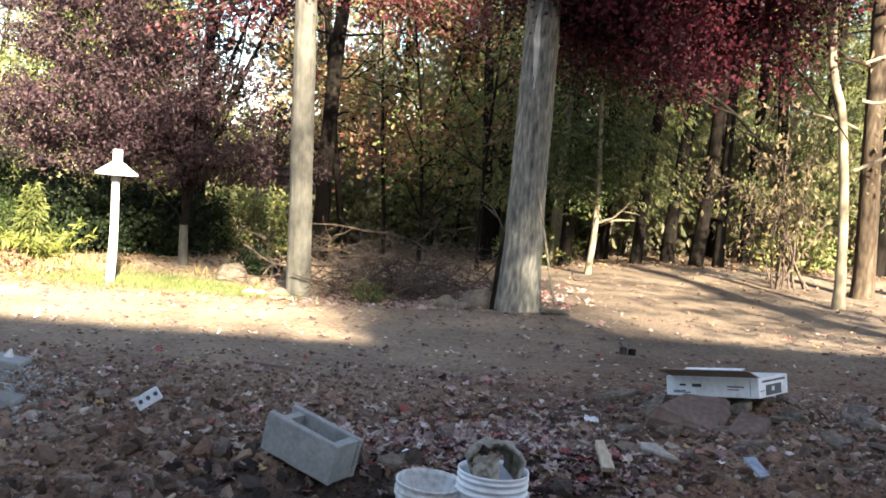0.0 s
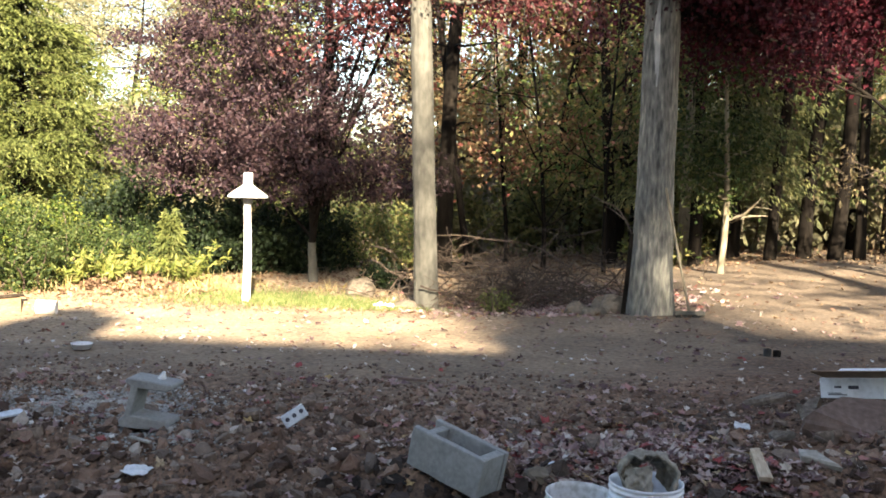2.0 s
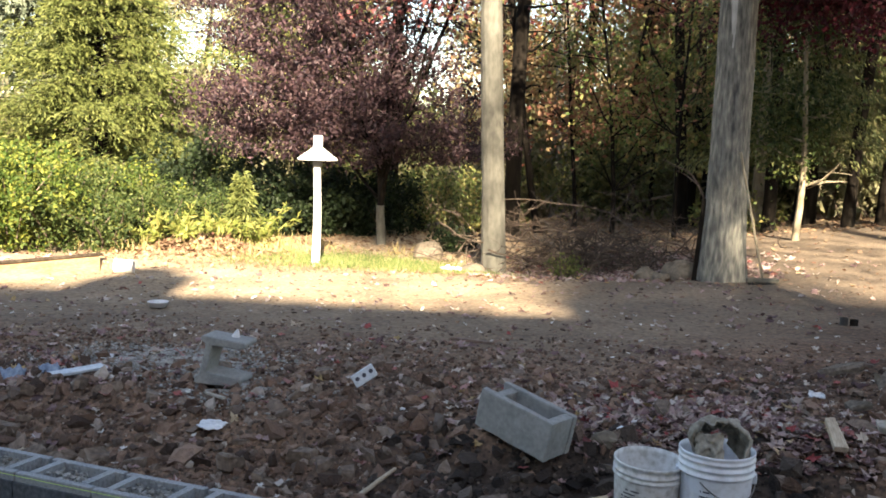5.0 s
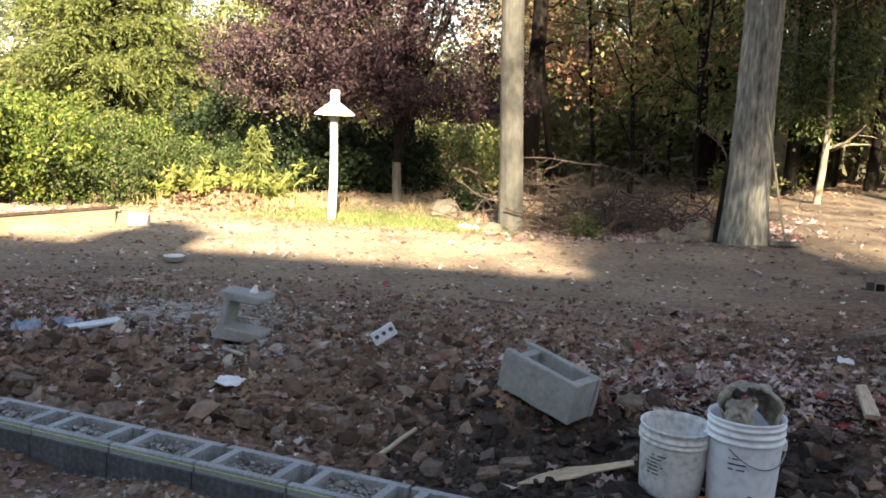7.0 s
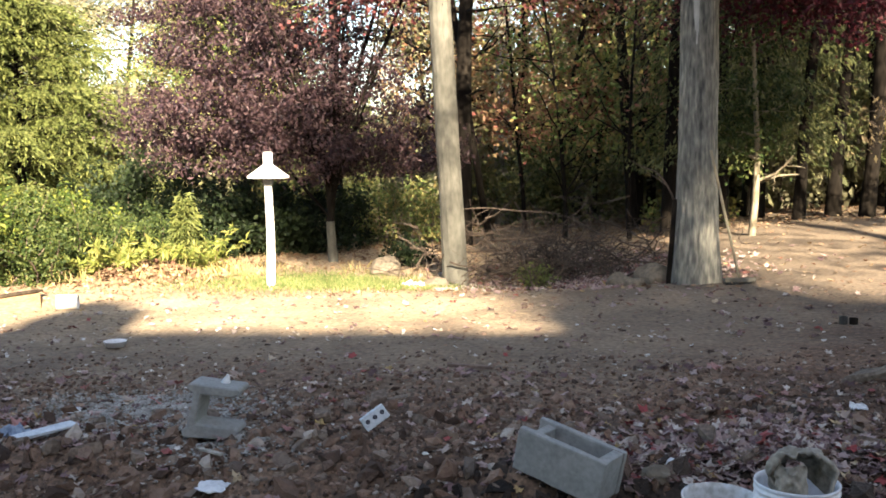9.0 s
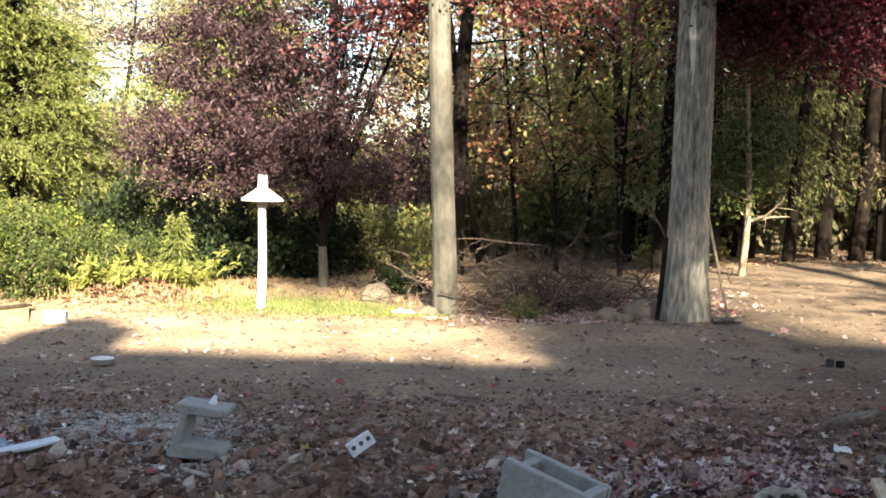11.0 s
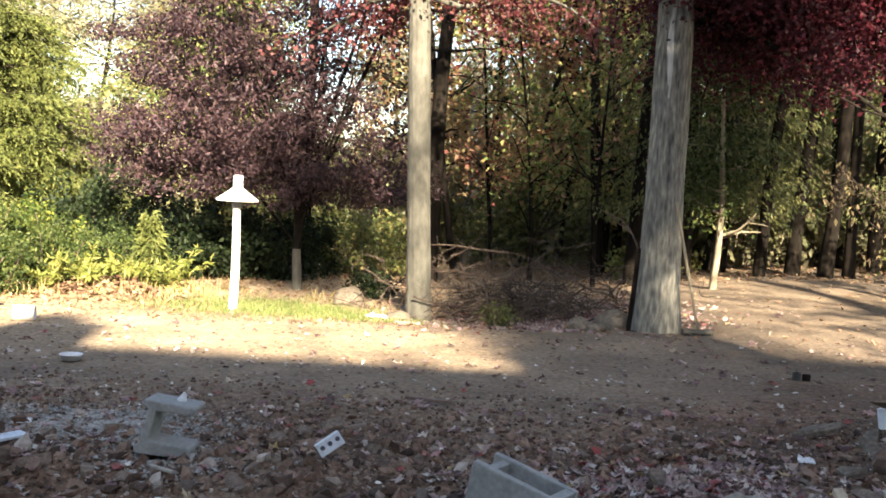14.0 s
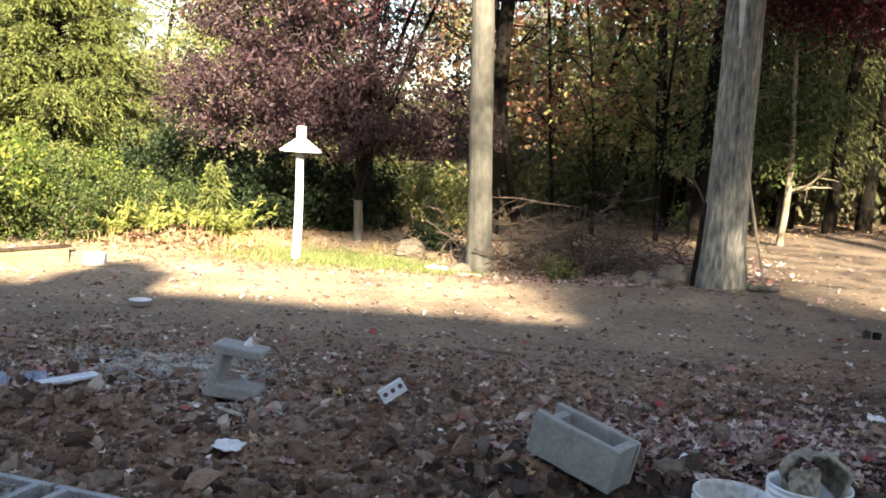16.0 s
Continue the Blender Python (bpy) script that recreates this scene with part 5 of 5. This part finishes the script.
def torn(name, x, y, L, W, turn, label, category, tilt=(0, 0), lift=0.02, mat=M_PAPER, crease=0.3):
    """A torn, creased sheet with a ragged outline and a little thickness."""
    nx, ny = 11, 8
    off = Vector((x * 7.3, y * 5.1, L * 11))
    top = []
    for j in range(ny):
        for i in range(nx):
            u, w = i / (nx - 1) * 2 - 1, j / (ny - 1) * 2 - 1
            e = 1 - 0.3 * abs(noise.noise(Vector((u * 2.2, w * 2.2, 0)) + off)) * max(abs(u), abs(w)) - 0.12 * u * u * w * w
            f = abs(noise.noise(Vector((u * 1.4 + w, w * 1.7, 3)) + off)) + 0.35 * noise.noise(Vector((u * 4, w * 4, 7)) + off)
            top.append((u * e * L / 2 + 0.006 * noise.noise(Vector((u * 6, w * 6, 1)) + off), w * e * W / 2, crease * W * f))
    v = np.array(top + [(a, b, c - 0.004) for a, b, c in top])
    n = nx * ny
    q = [(j * nx + i, j * nx + i + 1, j * nx + nx + i + 1, j * nx + nx + i) for j in range(ny - 1) for i in range(nx - 1)]
    q = q + [tuple(n + k for k in reversed(f)) for f in q]
    rim = [i for i in range(nx)] + [j * nx + nx - 1 for j in range(1, ny)] + [(ny - 1) * nx + i for i in range(nx - 2, -1, -1)] + [j * nx for j in range(ny - 2, 0, -1)]
    q += [(b, a, n + a, n + b) for a, b in zip(rim, rim[1:] + rim[:1])]
    ob = quads(name, v, np.array(q), mat)
    ob.matrix_world = pose(x, y, float(ground_z(x, y)) + lift, tilt[0], tilt[1], turn)
    return tagged(ob, label, category)


scrap("broken_board", -2.97, 4.5, 0.3, 0.085, 0.016, 50, "weathered white broken board on the rubble", M_BRICKPALE, "board", (8, -4), 0.03)
torn("paper_scrap", -3.1, 4.96, 0.1, 0.075, 20, "white scrap of paper on the earth", "paper", (10, 0))
torn("paper_scrap", -1.86, 4.0, 0.15, 0.1, -12, "crumpled white paper on the rubble", "paper", (10, 0), 0.045, M_PAPER, 0.14)
scrap("wood_offcut", 0.98, 4.32, 0.2, 0.05, 0.028, -80, "short offcut of bare wood on the leaves", M_WOOD, "wood offcut", (4, 24), 0.045)
scrap("slate_strip", 1.675, 4.31, 0.15, 0.045, 0.012, -72, "blue-grey strip of slate on the rubble", M_SLATE, "slate", (12, 18), 0.06)
scrap("pale_splinter", -1.97, 4.24, 0.15, 0.022, 0.012, -25, "thin pale splinter on the gravel", M_FLAG, "splinter", (0, 0), 0.03)
scrap("dark_plank", -1.05, 6.05, 0.3, 0.05, 0.02, -8, "dark flat plank half buried in earth", M_BROWNROCK, "plank", (0, 0), 0.01)
for x, y, a in ((-3.3, 4.36, 20), (-3.13, 4.5, 75)):
    torn("cloth_lump", x, y, 0.16, 0.13, a, "crumpled grey-blue cloth on the leaves", "cloth", (6, 4), 0.01, M_BLUE, 0.7)
rock("foil_ball", 0.065, 4.25, 0.036, 0.034, 0.03, "crumpled silvery plastic wrapper", 0.1, M_PAPER, 10, category="wrapper")
rock("foil_ball", -6.3, 5.6, 0.06, 0.05, 0.035, "crumpled white plastic wrapper on the earth", 0.1, M_PAPER, 40, category="wrapper")
rock("orange_scrap", 0.325, 3.64, 0.04, 0.03, 0.025, "small orange plastic scrap between the buckets", 0.1, M_ORANGE, 10, category="plastic scrap")
scrap("rubber_scrap", -0.13, 3.56, 0.26, 0.07, 0.02, 12, "dark strip of rubber on the damp earth", M_BLACK, "rubber strip", (6, 0), 0.015)
torn("plastic_scrap", -2.5, 11.2, 0.3, 0.2, 15, "crumpled white plastic at the foot of the maple", "plastic", (6, 0), 0.02, M_PAPER, 0.45)
torn("paper_lump", 0.99, 5.07, 0.085, 0.07, 0, "white lump of torn paper on the earth", "paper", (8, 0), 0.02, M_PAPER, 0.45)

t = thing("pipe_stub", at_ground(1.5, 7.45), "short black pipe end and a brown one standing in the earth", "pipe")
for x, h, skin in ((-0.035, 0.065, M_BLACK), (0.035, 0.055, M_BARK_SHADED)):
    part("pipe", lathe([(0.03, -0.03), (0.03, h), (0.024, h), (0.024, 0.01), (0.001, 0.01)], 20), skin, t).location.x = x


def stick(name, p0, p1, r, label):
    rows = bent(p0, np.array(p1) - np.array(p0), float(np.linalg.norm(np.array(p1) - np.array(p0))), r, r * 0.7, 8, 0.03)
    v, q = tube_mesh([rows], 8, 0.06)
    return tagged(quads(name, v, q, M_WOOD, None, True), label, "stick")


bm = bmesh.new()
prof = [(0, 0.004), (0.09, 0.022), (0.2, 0.03), (0.24, 0.026), (0.3, 0.018), (0.46, 0.014)]
rings = [[bm.verts.new((a, sy * w * 0.8, sz * min(w, 0.014) * 0.6 + 0.01 * math.sin(a * 9))) for sy, sz in ((-1, -1), (1, -1), (1, 1), (-1, 1))] for a, w in prof]
for a, b in zip(rings, rings[1:]):
    for k in range(4):
        bm.faces.new((a[k], a[(k + 1) % 4], b[(k + 1) % 4], b[k]))
bm.faces.new(rings[0][::-1])
bm.faces.new(rings[-1])
bmesh.ops.recalc_face_normals(bm, faces=bm.faces)
bmesh.ops.bevel(bm, geom=list(bm.edges), offset=0.002, segments=1, affect="EDGES")
stake_mesh = bpy.data.meshes.new("wooden_stake")
bm.to_mesh(stake_mesh)
bm.free()
stake_mesh.materials.append(M_WOOD)
stake = tagged(new("wooden_stake", stake_mesh), "split pale wooden stake leaning on the bank", "stake")
stake.matrix_world = pose(-0.37, 3.52, -0.005, 50, -13, 18)
stick("thin_stick", (-0.97, 3.56, -0.01), (-0.9, 3.86, 0.04), 0.012, "short pale stick on the dark earth")


# brush pile
def brush_pile():
    t = thing("brush_pile", at_ground(-0.85, 12.6), "heap of bare dead branches in the leafy hollow", "brush pile")
    for k in range(210):
        a = rng.uniform(0, math.pi)
        c = np.array([rng.normal() * 0.75, rng.normal() * 0.45, abs(rng.normal()) * 0.32])
        d = np.array([math.cos(a), math.sin(a) * 0.5, rng.normal() * 0.4])
        L = rng.uniform(0.5, 1.6)
        br = bent(c - unit(d) * L / 2, d, L, rng.uniform(0.004, 0.015), 0.0025, 8, 0.17)
        br[:, 2] = np.maximum(br[:, 2], -0.03)
        paths = [br]
        for b in range(3):
            o = br[rng.integers(2, 8)]
            paths.append(bent(o[:3], rng.normal(size=3), L * 0.35, 0.005, 0.002, 5, 0.2))
        v, q = tube_mesh(paths, 5)
        quads("branch", v, q, M_TWIG if k % 7 == 0 else M_BRUSH, t)


brush_pile()


# ---- block course ----
def course_block(m):
    t = thing("wall_block", m, "grey hollow retaining-wall block filled with gravel", "concrete block", "course of wall blocks")
    L, D, H, s = 0.392, 0.24, 0.2, 0.034
    bm = box(bmesh.new(), -L / 2, 0.012, -H, L / 2, s + 0.012, 0, 0.006)
    box(bm, -L / 2 + 0.004, D - s, -H, L / 2 - 0.004, D, -0.002, 0.004)
    for x, k in ((-0.135, -0.035), (0.135, 0.035)):
        r = box(bm, x - 0.017, s + 0.012, -H, x + 0.017, D - s, 0)
    part("body", bm, M_BLOCK_TOP, t)
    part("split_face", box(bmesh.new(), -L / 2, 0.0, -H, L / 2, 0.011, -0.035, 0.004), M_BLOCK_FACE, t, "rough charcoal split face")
    return t


first = None
gravel_pts = []
x = -4.1
while x < 1.2:
    y = float(row_y(x))
    slope = math.degrees(math.atan2(float(row_y(x + 0.2) - row_y(x - 0.2)), 0.4))
    m = pose(x, y, 0.062 + rng.normal() * 0.003, 0, 0, slope + rng.normal() * 0.5)
    if first is None:
        first = course_block(m)
    else:
        copy_thing(first, m)
    for k in range(230):
        gravel_pts.append(m @ Vector((rng.uniform(-0.115, 0.115), rng.uniform(0.052, 0.2), -0.035 + rng.normal() * 0.012)))
    x += 0.397
v, q = tube_mesh([[(a, float(row_y(a)) - 0.006, 0.058, 0.0012) for a in np.linspace(-4.3, 1.3, 30)]], 5)
tagged(quads("string_line", v, q, M_STRING), "lime-yellow mason's string along the block course", "string")


# ---- loose stuff ----
def lump_cloud(name, p, s, mat, flat=0.6):
    """Many small angular stones, one at each point with its own size."""
    g = (1 + 5 ** 0.5) / 2
    iv = unit(np.array([(-1, g, 0), (1, g, 0), (-1, -g, 0), (1, -g, 0), (0, -1, g), (0, 1, g), (0, -1, -g), (0, 1, -g), (g, 0, -1), (g, 0, 1), (-g, 0, -1), (-g, 0, 1)], float))
    idx = np.array([int(c, 16) for c in "0b505101707a0ab159 5b4 ba2 a76 718 394 342 326 368 389 495 24b 62a 867 981".replace(" ", "")]).reshape(-1, 3)
    n = len(p)
    v = iv[None] * (1 + 0.34 * rng.normal(size=(n, 12, 1))) * rng.uniform(0.6, 1.35, (n, 1, 3)) * (1, 1, flat)
    a = rng.uniform(0, 2 * np.pi, n)
    c, si = np.cos(a)[:, None], np.sin(a)[:, None]
    v = np.stack([v[..., 0] * c - v[..., 1] * si, v[..., 0] * si + v[..., 1] * c, v[..., 2]], -1)
    v = v * np.asarray(s)[:, None, None] + np.asarray(p)[:, None]
    q = (idx[None] + 12 * np.arange(n)[:, None, None]).reshape(-1, 3)
    return quads(name, v.reshape(-1, 3), q, mat)


C_DIRT = island("dirt_clods", [(0.04, 0.026, 0.02), (0.145, 0.09, 0.064), (0.245, 0.162, 0.12), (0.07, 0.048, 0.037), (0.28, 0.215, 0.172), (0.4, 0.345, 0.295)], 0.95, 0.0, [0.0, 0.3, 0.6, 0.75, 0.95, 1.0], 90)
C_GRAVEL = island("gravel", [(0.144, 0.135, 0.1216), (0.243, 0.234, 0.216), (0.324, 0.315, 0.297), (0.18, 0.153, 0.126)], 0.9)


def scatter(n, x0, x1, y0, y1):
    return rng.uniform(x0, x1, n), rng.uniform(y0, y1, n)


def place(x, y, lift=0.0):
    return np.stack([x, y, ground_fine(x, y) + lift], 1)


C_DAMP = island("damp_clods", [(0.016, 0.012, 0.01), (0.04, 0.03, 0.025), (0.075, 0.058, 0.048), (0.025, 0.02, 0.017), (0.13, 0.105, 0.088)], 0.9, 0.0, [0.0, 0.35, 0.7, 0.8, 1.0], 90)
x, y = scatter(52000, -4.6, 3.4, 3.2, 6.6)
keep = rng.uniform(size=len(x)) < (smooth(6.6, 4.6, y) * 0.95 + 0.05) * smooth(-4.6, -3.9, x) * smooth(3.4, 2.7, x) + 0.02
x, y = x[keep], y[keep]
s = 0.0045 + 0.012 * rng.uniform(size=len(x)) ** 3 + 0.038 * rng.uniform(size=len(x)) ** 13 * (0.25 + 0.75 * smooth(5.8, 4.4, y))
wet = (smooth(-1.1, -0.5, x + rng.normal(size=len(x)) * 0.15) * smooth(1.2, 0.75, x) * smooth(4.5, 4.0, y + rng.normal(size=len(x)) * 0.12)) > rng.uniform(size=len(x))
p = place(x, y) + np.stack([0 * s, 0 * s, s * 0.15], 1)
tagged(lump_cloud("dirt_clods", p[~wet], s[~wet], C_DIRT, 0.9), "broken brown clods and stones of dug earth", "rubble", kind="stuff")
tagged(lump_cloud("damp_clods", p[wet], s[wet], C_DAMP, 0.9), "dark damp clods of dug earth round the buckets", "rubble", kind="stuff")
x = rng.uniform(-4.6, 1.0, 4200)
y = row_y(x) - 0.02 - 0.95 * rng.uniform(size=4200)
tagged(lump_cloud("front_clods", place(x, y), 0.003 + 0.022 * rng.uniform(size=len(x)) ** 4, C_DIRT, 0.6), "crumbs of earth in front of the block course", "rubble", kind="stuff")
x, y = scatter(4800, -8, 5, 5.6, 10)
tagged(lump_cloud("yard_pebbles", place(x, y), 0.006 + 0.016 * rng.uniform(size=len(x)) ** 3, C_DIRT), "small pebbles and clods on the bare yard", "pebbles", kind="stuff")
gx1, gy1 = -2.75 + rng.normal(size=9000) * 0.33, 5.02 + rng.normal(size=9000) * 0.19
gx2, gy2 = -2.05 + rng.normal(size=900) * 0.22, 4.45 + rng.normal(size=900) * 0.14
gx3 = rng.uniform(-4.6, 1.0, 900)
gy3 = row_y(gx3) - 0.03 - 0.9 * rng.uniform(size=900) ** 1.5
gp = np.concatenate([np.array(gravel_pts), place(np.concatenate([gx1, gx2, gx3]), np.concatenate([gy1, gy2, gy3]), 0.008)])
tagged(lump_cloud("gravel", gp, 0.004 + 0.009 * rng.uniform(size=len(gp)) ** 1.8, C_GRAVEL), "grey crushed gravel in the block cells and in a spill", "gravel", kind="stuff")

F_LEAF = island("fallen_leaves", [(0.08, 0.05, 0.052), (0.17, 0.105, 0.105), (0.27, 0.185, 0.175), (0.37, 0.29, 0.265), (0.26, 0.05, 0.05), (0.2, 0.13, 0.1), (0.46, 0.41, 0.37), (0.34, 0.24, 0.11)], 0.8, 0.1,
                [0.0, 0.18, 0.4, 0.66, 0.74, 0.78, 0.94, 0.985])
F_PALE = island("pale_chips", [(0.3, 0.26, 0.22), (0.5, 0.46, 0.42), (0.62, 0.6, 0.57)], 0.8, 0.1)
F_TAN = island("dry_leaves", [(0.1, 0.056, 0.036), (0.2, 0.125, 0.075), (0.33, 0.25, 0.16), (0.15, 0.07, 0.048)], 0.85, 0.1)


def fallen(name, p, size, mat, label, curl=0.35):
    """Maple leaves lying on the ground: lobed outlines with curled edges."""
    n = len(p)
    k = 14
    ang = np.linspace(0, 2 * np.pi, k, endpoint=False)
    rad = np.array([1.0, 0.55, 0.85, 0.5, 0.7, 0.45, 0.35, 0.12, 0.35, 0.45, 0.7, 0.5, 0.85, 0.55])
    rad = rad[None] * rng.uniform(0.85, 1.15, (n, k))
    s = size * rng.uniform(0.55, 1.25, n)[:, None]
    lx, ly = rad * np.cos(ang) * s, rad * np.sin(ang) * s * rng.uniform(0.6, 1, (n, 1))
    lz = (curl * rad ** 2 * rng.uniform(-0.3, 1.0, (n, 1)) + 0.12 * rng.normal(size=(n, k))) * s
    v = np.stack([lx, ly, lz], -1)
    nrm = unit(rng.normal(size=(n, 3)) * 0.28 + (0, 0, 1))
    u = unit(np.cross(nrm, rng.normal(size=(n, 3))))
    w = np.cross(nrm, u)
    v = v[..., 0:1] * u[:, None] + v[..., 1:2] * w[:, None] + v[..., 2:3] * nrm[:, None] + np.asarray(p)[:, None]
    ctr = np.asarray(p)
    allv = np.concatenate([v.reshape(-1, 3), ctr])
    base = (np.arange(n) * k)[:, None]
    i = np.arange(k)
    tri = np.stack([base + i, base + (i + 1) % k, np.repeat(n * k + np.arange(n)[:, None], k, 1)], -1).reshape(-1, 3)
    return tagged(quads(name, allv, tri, mat), label, "leaves", kind="stuff")


x1, y1 = 0.36 + rng.normal(size=1250) * 0.42, 4.35 + np.abs(rng.normal(size=1250)) * 0.38 - 0.2
x2, y2 = -3.6 + rng.normal(size=330) * 0.5, 4.5 + rng.normal(size=330) * 0.3
x3, y3 = scatter(750, -4.5, 3.2, 3.3, 6)
x4, y4 = scatter(500, -8, 6, 6, 9.5)
x5 = rng.uniform(-4.4, 0.8, 170)
y5 = row_y(x5) - 0.05 - 0.7 * rng.uniform(size=170)
x6, y6 = -7.3 + rng.normal(size=420) * 0.5, 7.6 + rng.normal(size=420) * 0.5
lx, ly = np.concatenate([x1, x2, x3, x4, x5, x6]), np.concatenate([y1, y2, y3, y4, y5, y6])
ok = ly > row_y(lx) + 0.27
ok |= ly < row_y(lx) - 0.03
fallen("leaf_litter", place(lx[ok], ly[ok], 0.016), 0.05, F_LEAF, "fallen maple leaves in faded purple, red and tan")
xp, yp = scatter(360, -7, 5, 5.2, 7.6)
fallen("pale_chips", place(xp, yp, 0.012), 0.026, F_PALE, "small pale leaf and paper bits on the yard")
xp, yp = scatter(130, -3.6, 3, 3.5, 5.4)
fallen("pale_chips", place(xp, yp, 0.02), 0.03, F_PALE, "small pale leaf and paper bits on the rubble")
x1, y1 = -0.55 + rng.normal(size=5200) * 0.8, 11.9 + rng.normal(size=5200) * 0.8
fallen("hollow_leaves", place(x1, y1, 0.02), 0.06, F_LEAF, "purple-brown leaves filling the hollow between the trees")
x1, y1 = scatter(15000, -7.5, 9, 9.5, 20)
keep = (y1 > 12.3 - 0.25 * np.abs(x1 + 1)) & ((x1 < 1) | (y1 > 15)) | (x1 < -1) & (rng.uniform(size=len(x1)) < 0.55) | (rng.uniform(size=len(x1)) < 0.12)
fallen("woodland_leaves", place(x1[keep], y1[keep], 0.02), 0.045, F_TAN, "dry tan leaves on the woodland floor")

xd, yd = -6.3 + rng.normal(size=1100) * 0.75, 11.7 + rng.normal(size=1100) * 0.35
pile = place(xd, yd)
pile[:, 2] += 0.28 * np.exp(-((xd + 6.3) / 0.8) ** 2 - ((yd - 11.8) / 0.4) ** 2) * rng.uniform(0.3, 1, 1100)
fallen("leaf_debris", pile, 0.07, F_TAN, "heap of dry tan leaves and weeds before the hedge", 0.6)
C_GRASS = island("thin_grass", [(0.05, 0.08, 0.025), (0.115, 0.15, 0.045), (0.26, 0.25, 0.11)], 0.7, 0.3)
C_STRAW = island("straw_weeds", [(0.3, 0.225, 0.105), (0.413, 0.323, 0.165), (0.27, 0.225, 0.075)], 0.8, 0.3)
x1, y1 = -3.5 + rng.normal(size=16000) * 0.85, 11.2 + rng.normal(size=16000) * 0.55
g = leaf_cloud("grass", place(x1, y1), 0.06, C_GRASS, None, 0.1, along=np.tile((0, 0, 1.0), (16000, 1)))
tagged(g, "thin yellowing grass round the post", "grass", kind="stuff")
wc = np.stack([-6.7 + rng.normal(size=100) * 1.0, 12.25 + rng.normal(size=100) * 0.4], 1)
wc = np.repeat(wc, 26, 0) + rng.normal(size=(100 * 26, 2)) * 0.1
x1, y1 = wc[:, 0], wc[:, 1]
g = leaf_cloud("dry_weeds", place(x1, y1), 0.2, C_STRAW, None, 0.06, along=np.tile((0, 0, 0.8), (len(x1), 1)))
tagged(g, "dry straw-coloured weeds before the hedge", "weeds", kind="stuff")


def fern(x, y):
    t = thing("fern", at_ground(x, y), "yellow-green fern in the sun", "fern")
    for k in range(9):
        a = 2 * math.pi * k / 9 + rng.normal() * 0.2
        st = bent((0, 0, 0), (math.cos(a) * 0.6, math.sin(a) * 0.6, 1), rng.uniform(0.55, 0.85), 0.006, 0.002, 14, 0.03, -0.07)
        pts = np.repeat(st[2:, :3], 4, 0)
        leaf_cloud("frond", pts, 0.11, L_FERN, t, 0.3)


for x, y in ((-5.55, 12.2), (-6.5, 11.9), (-6.9, 11.7), (-6.75, 12.5)):
    fern(x, y)
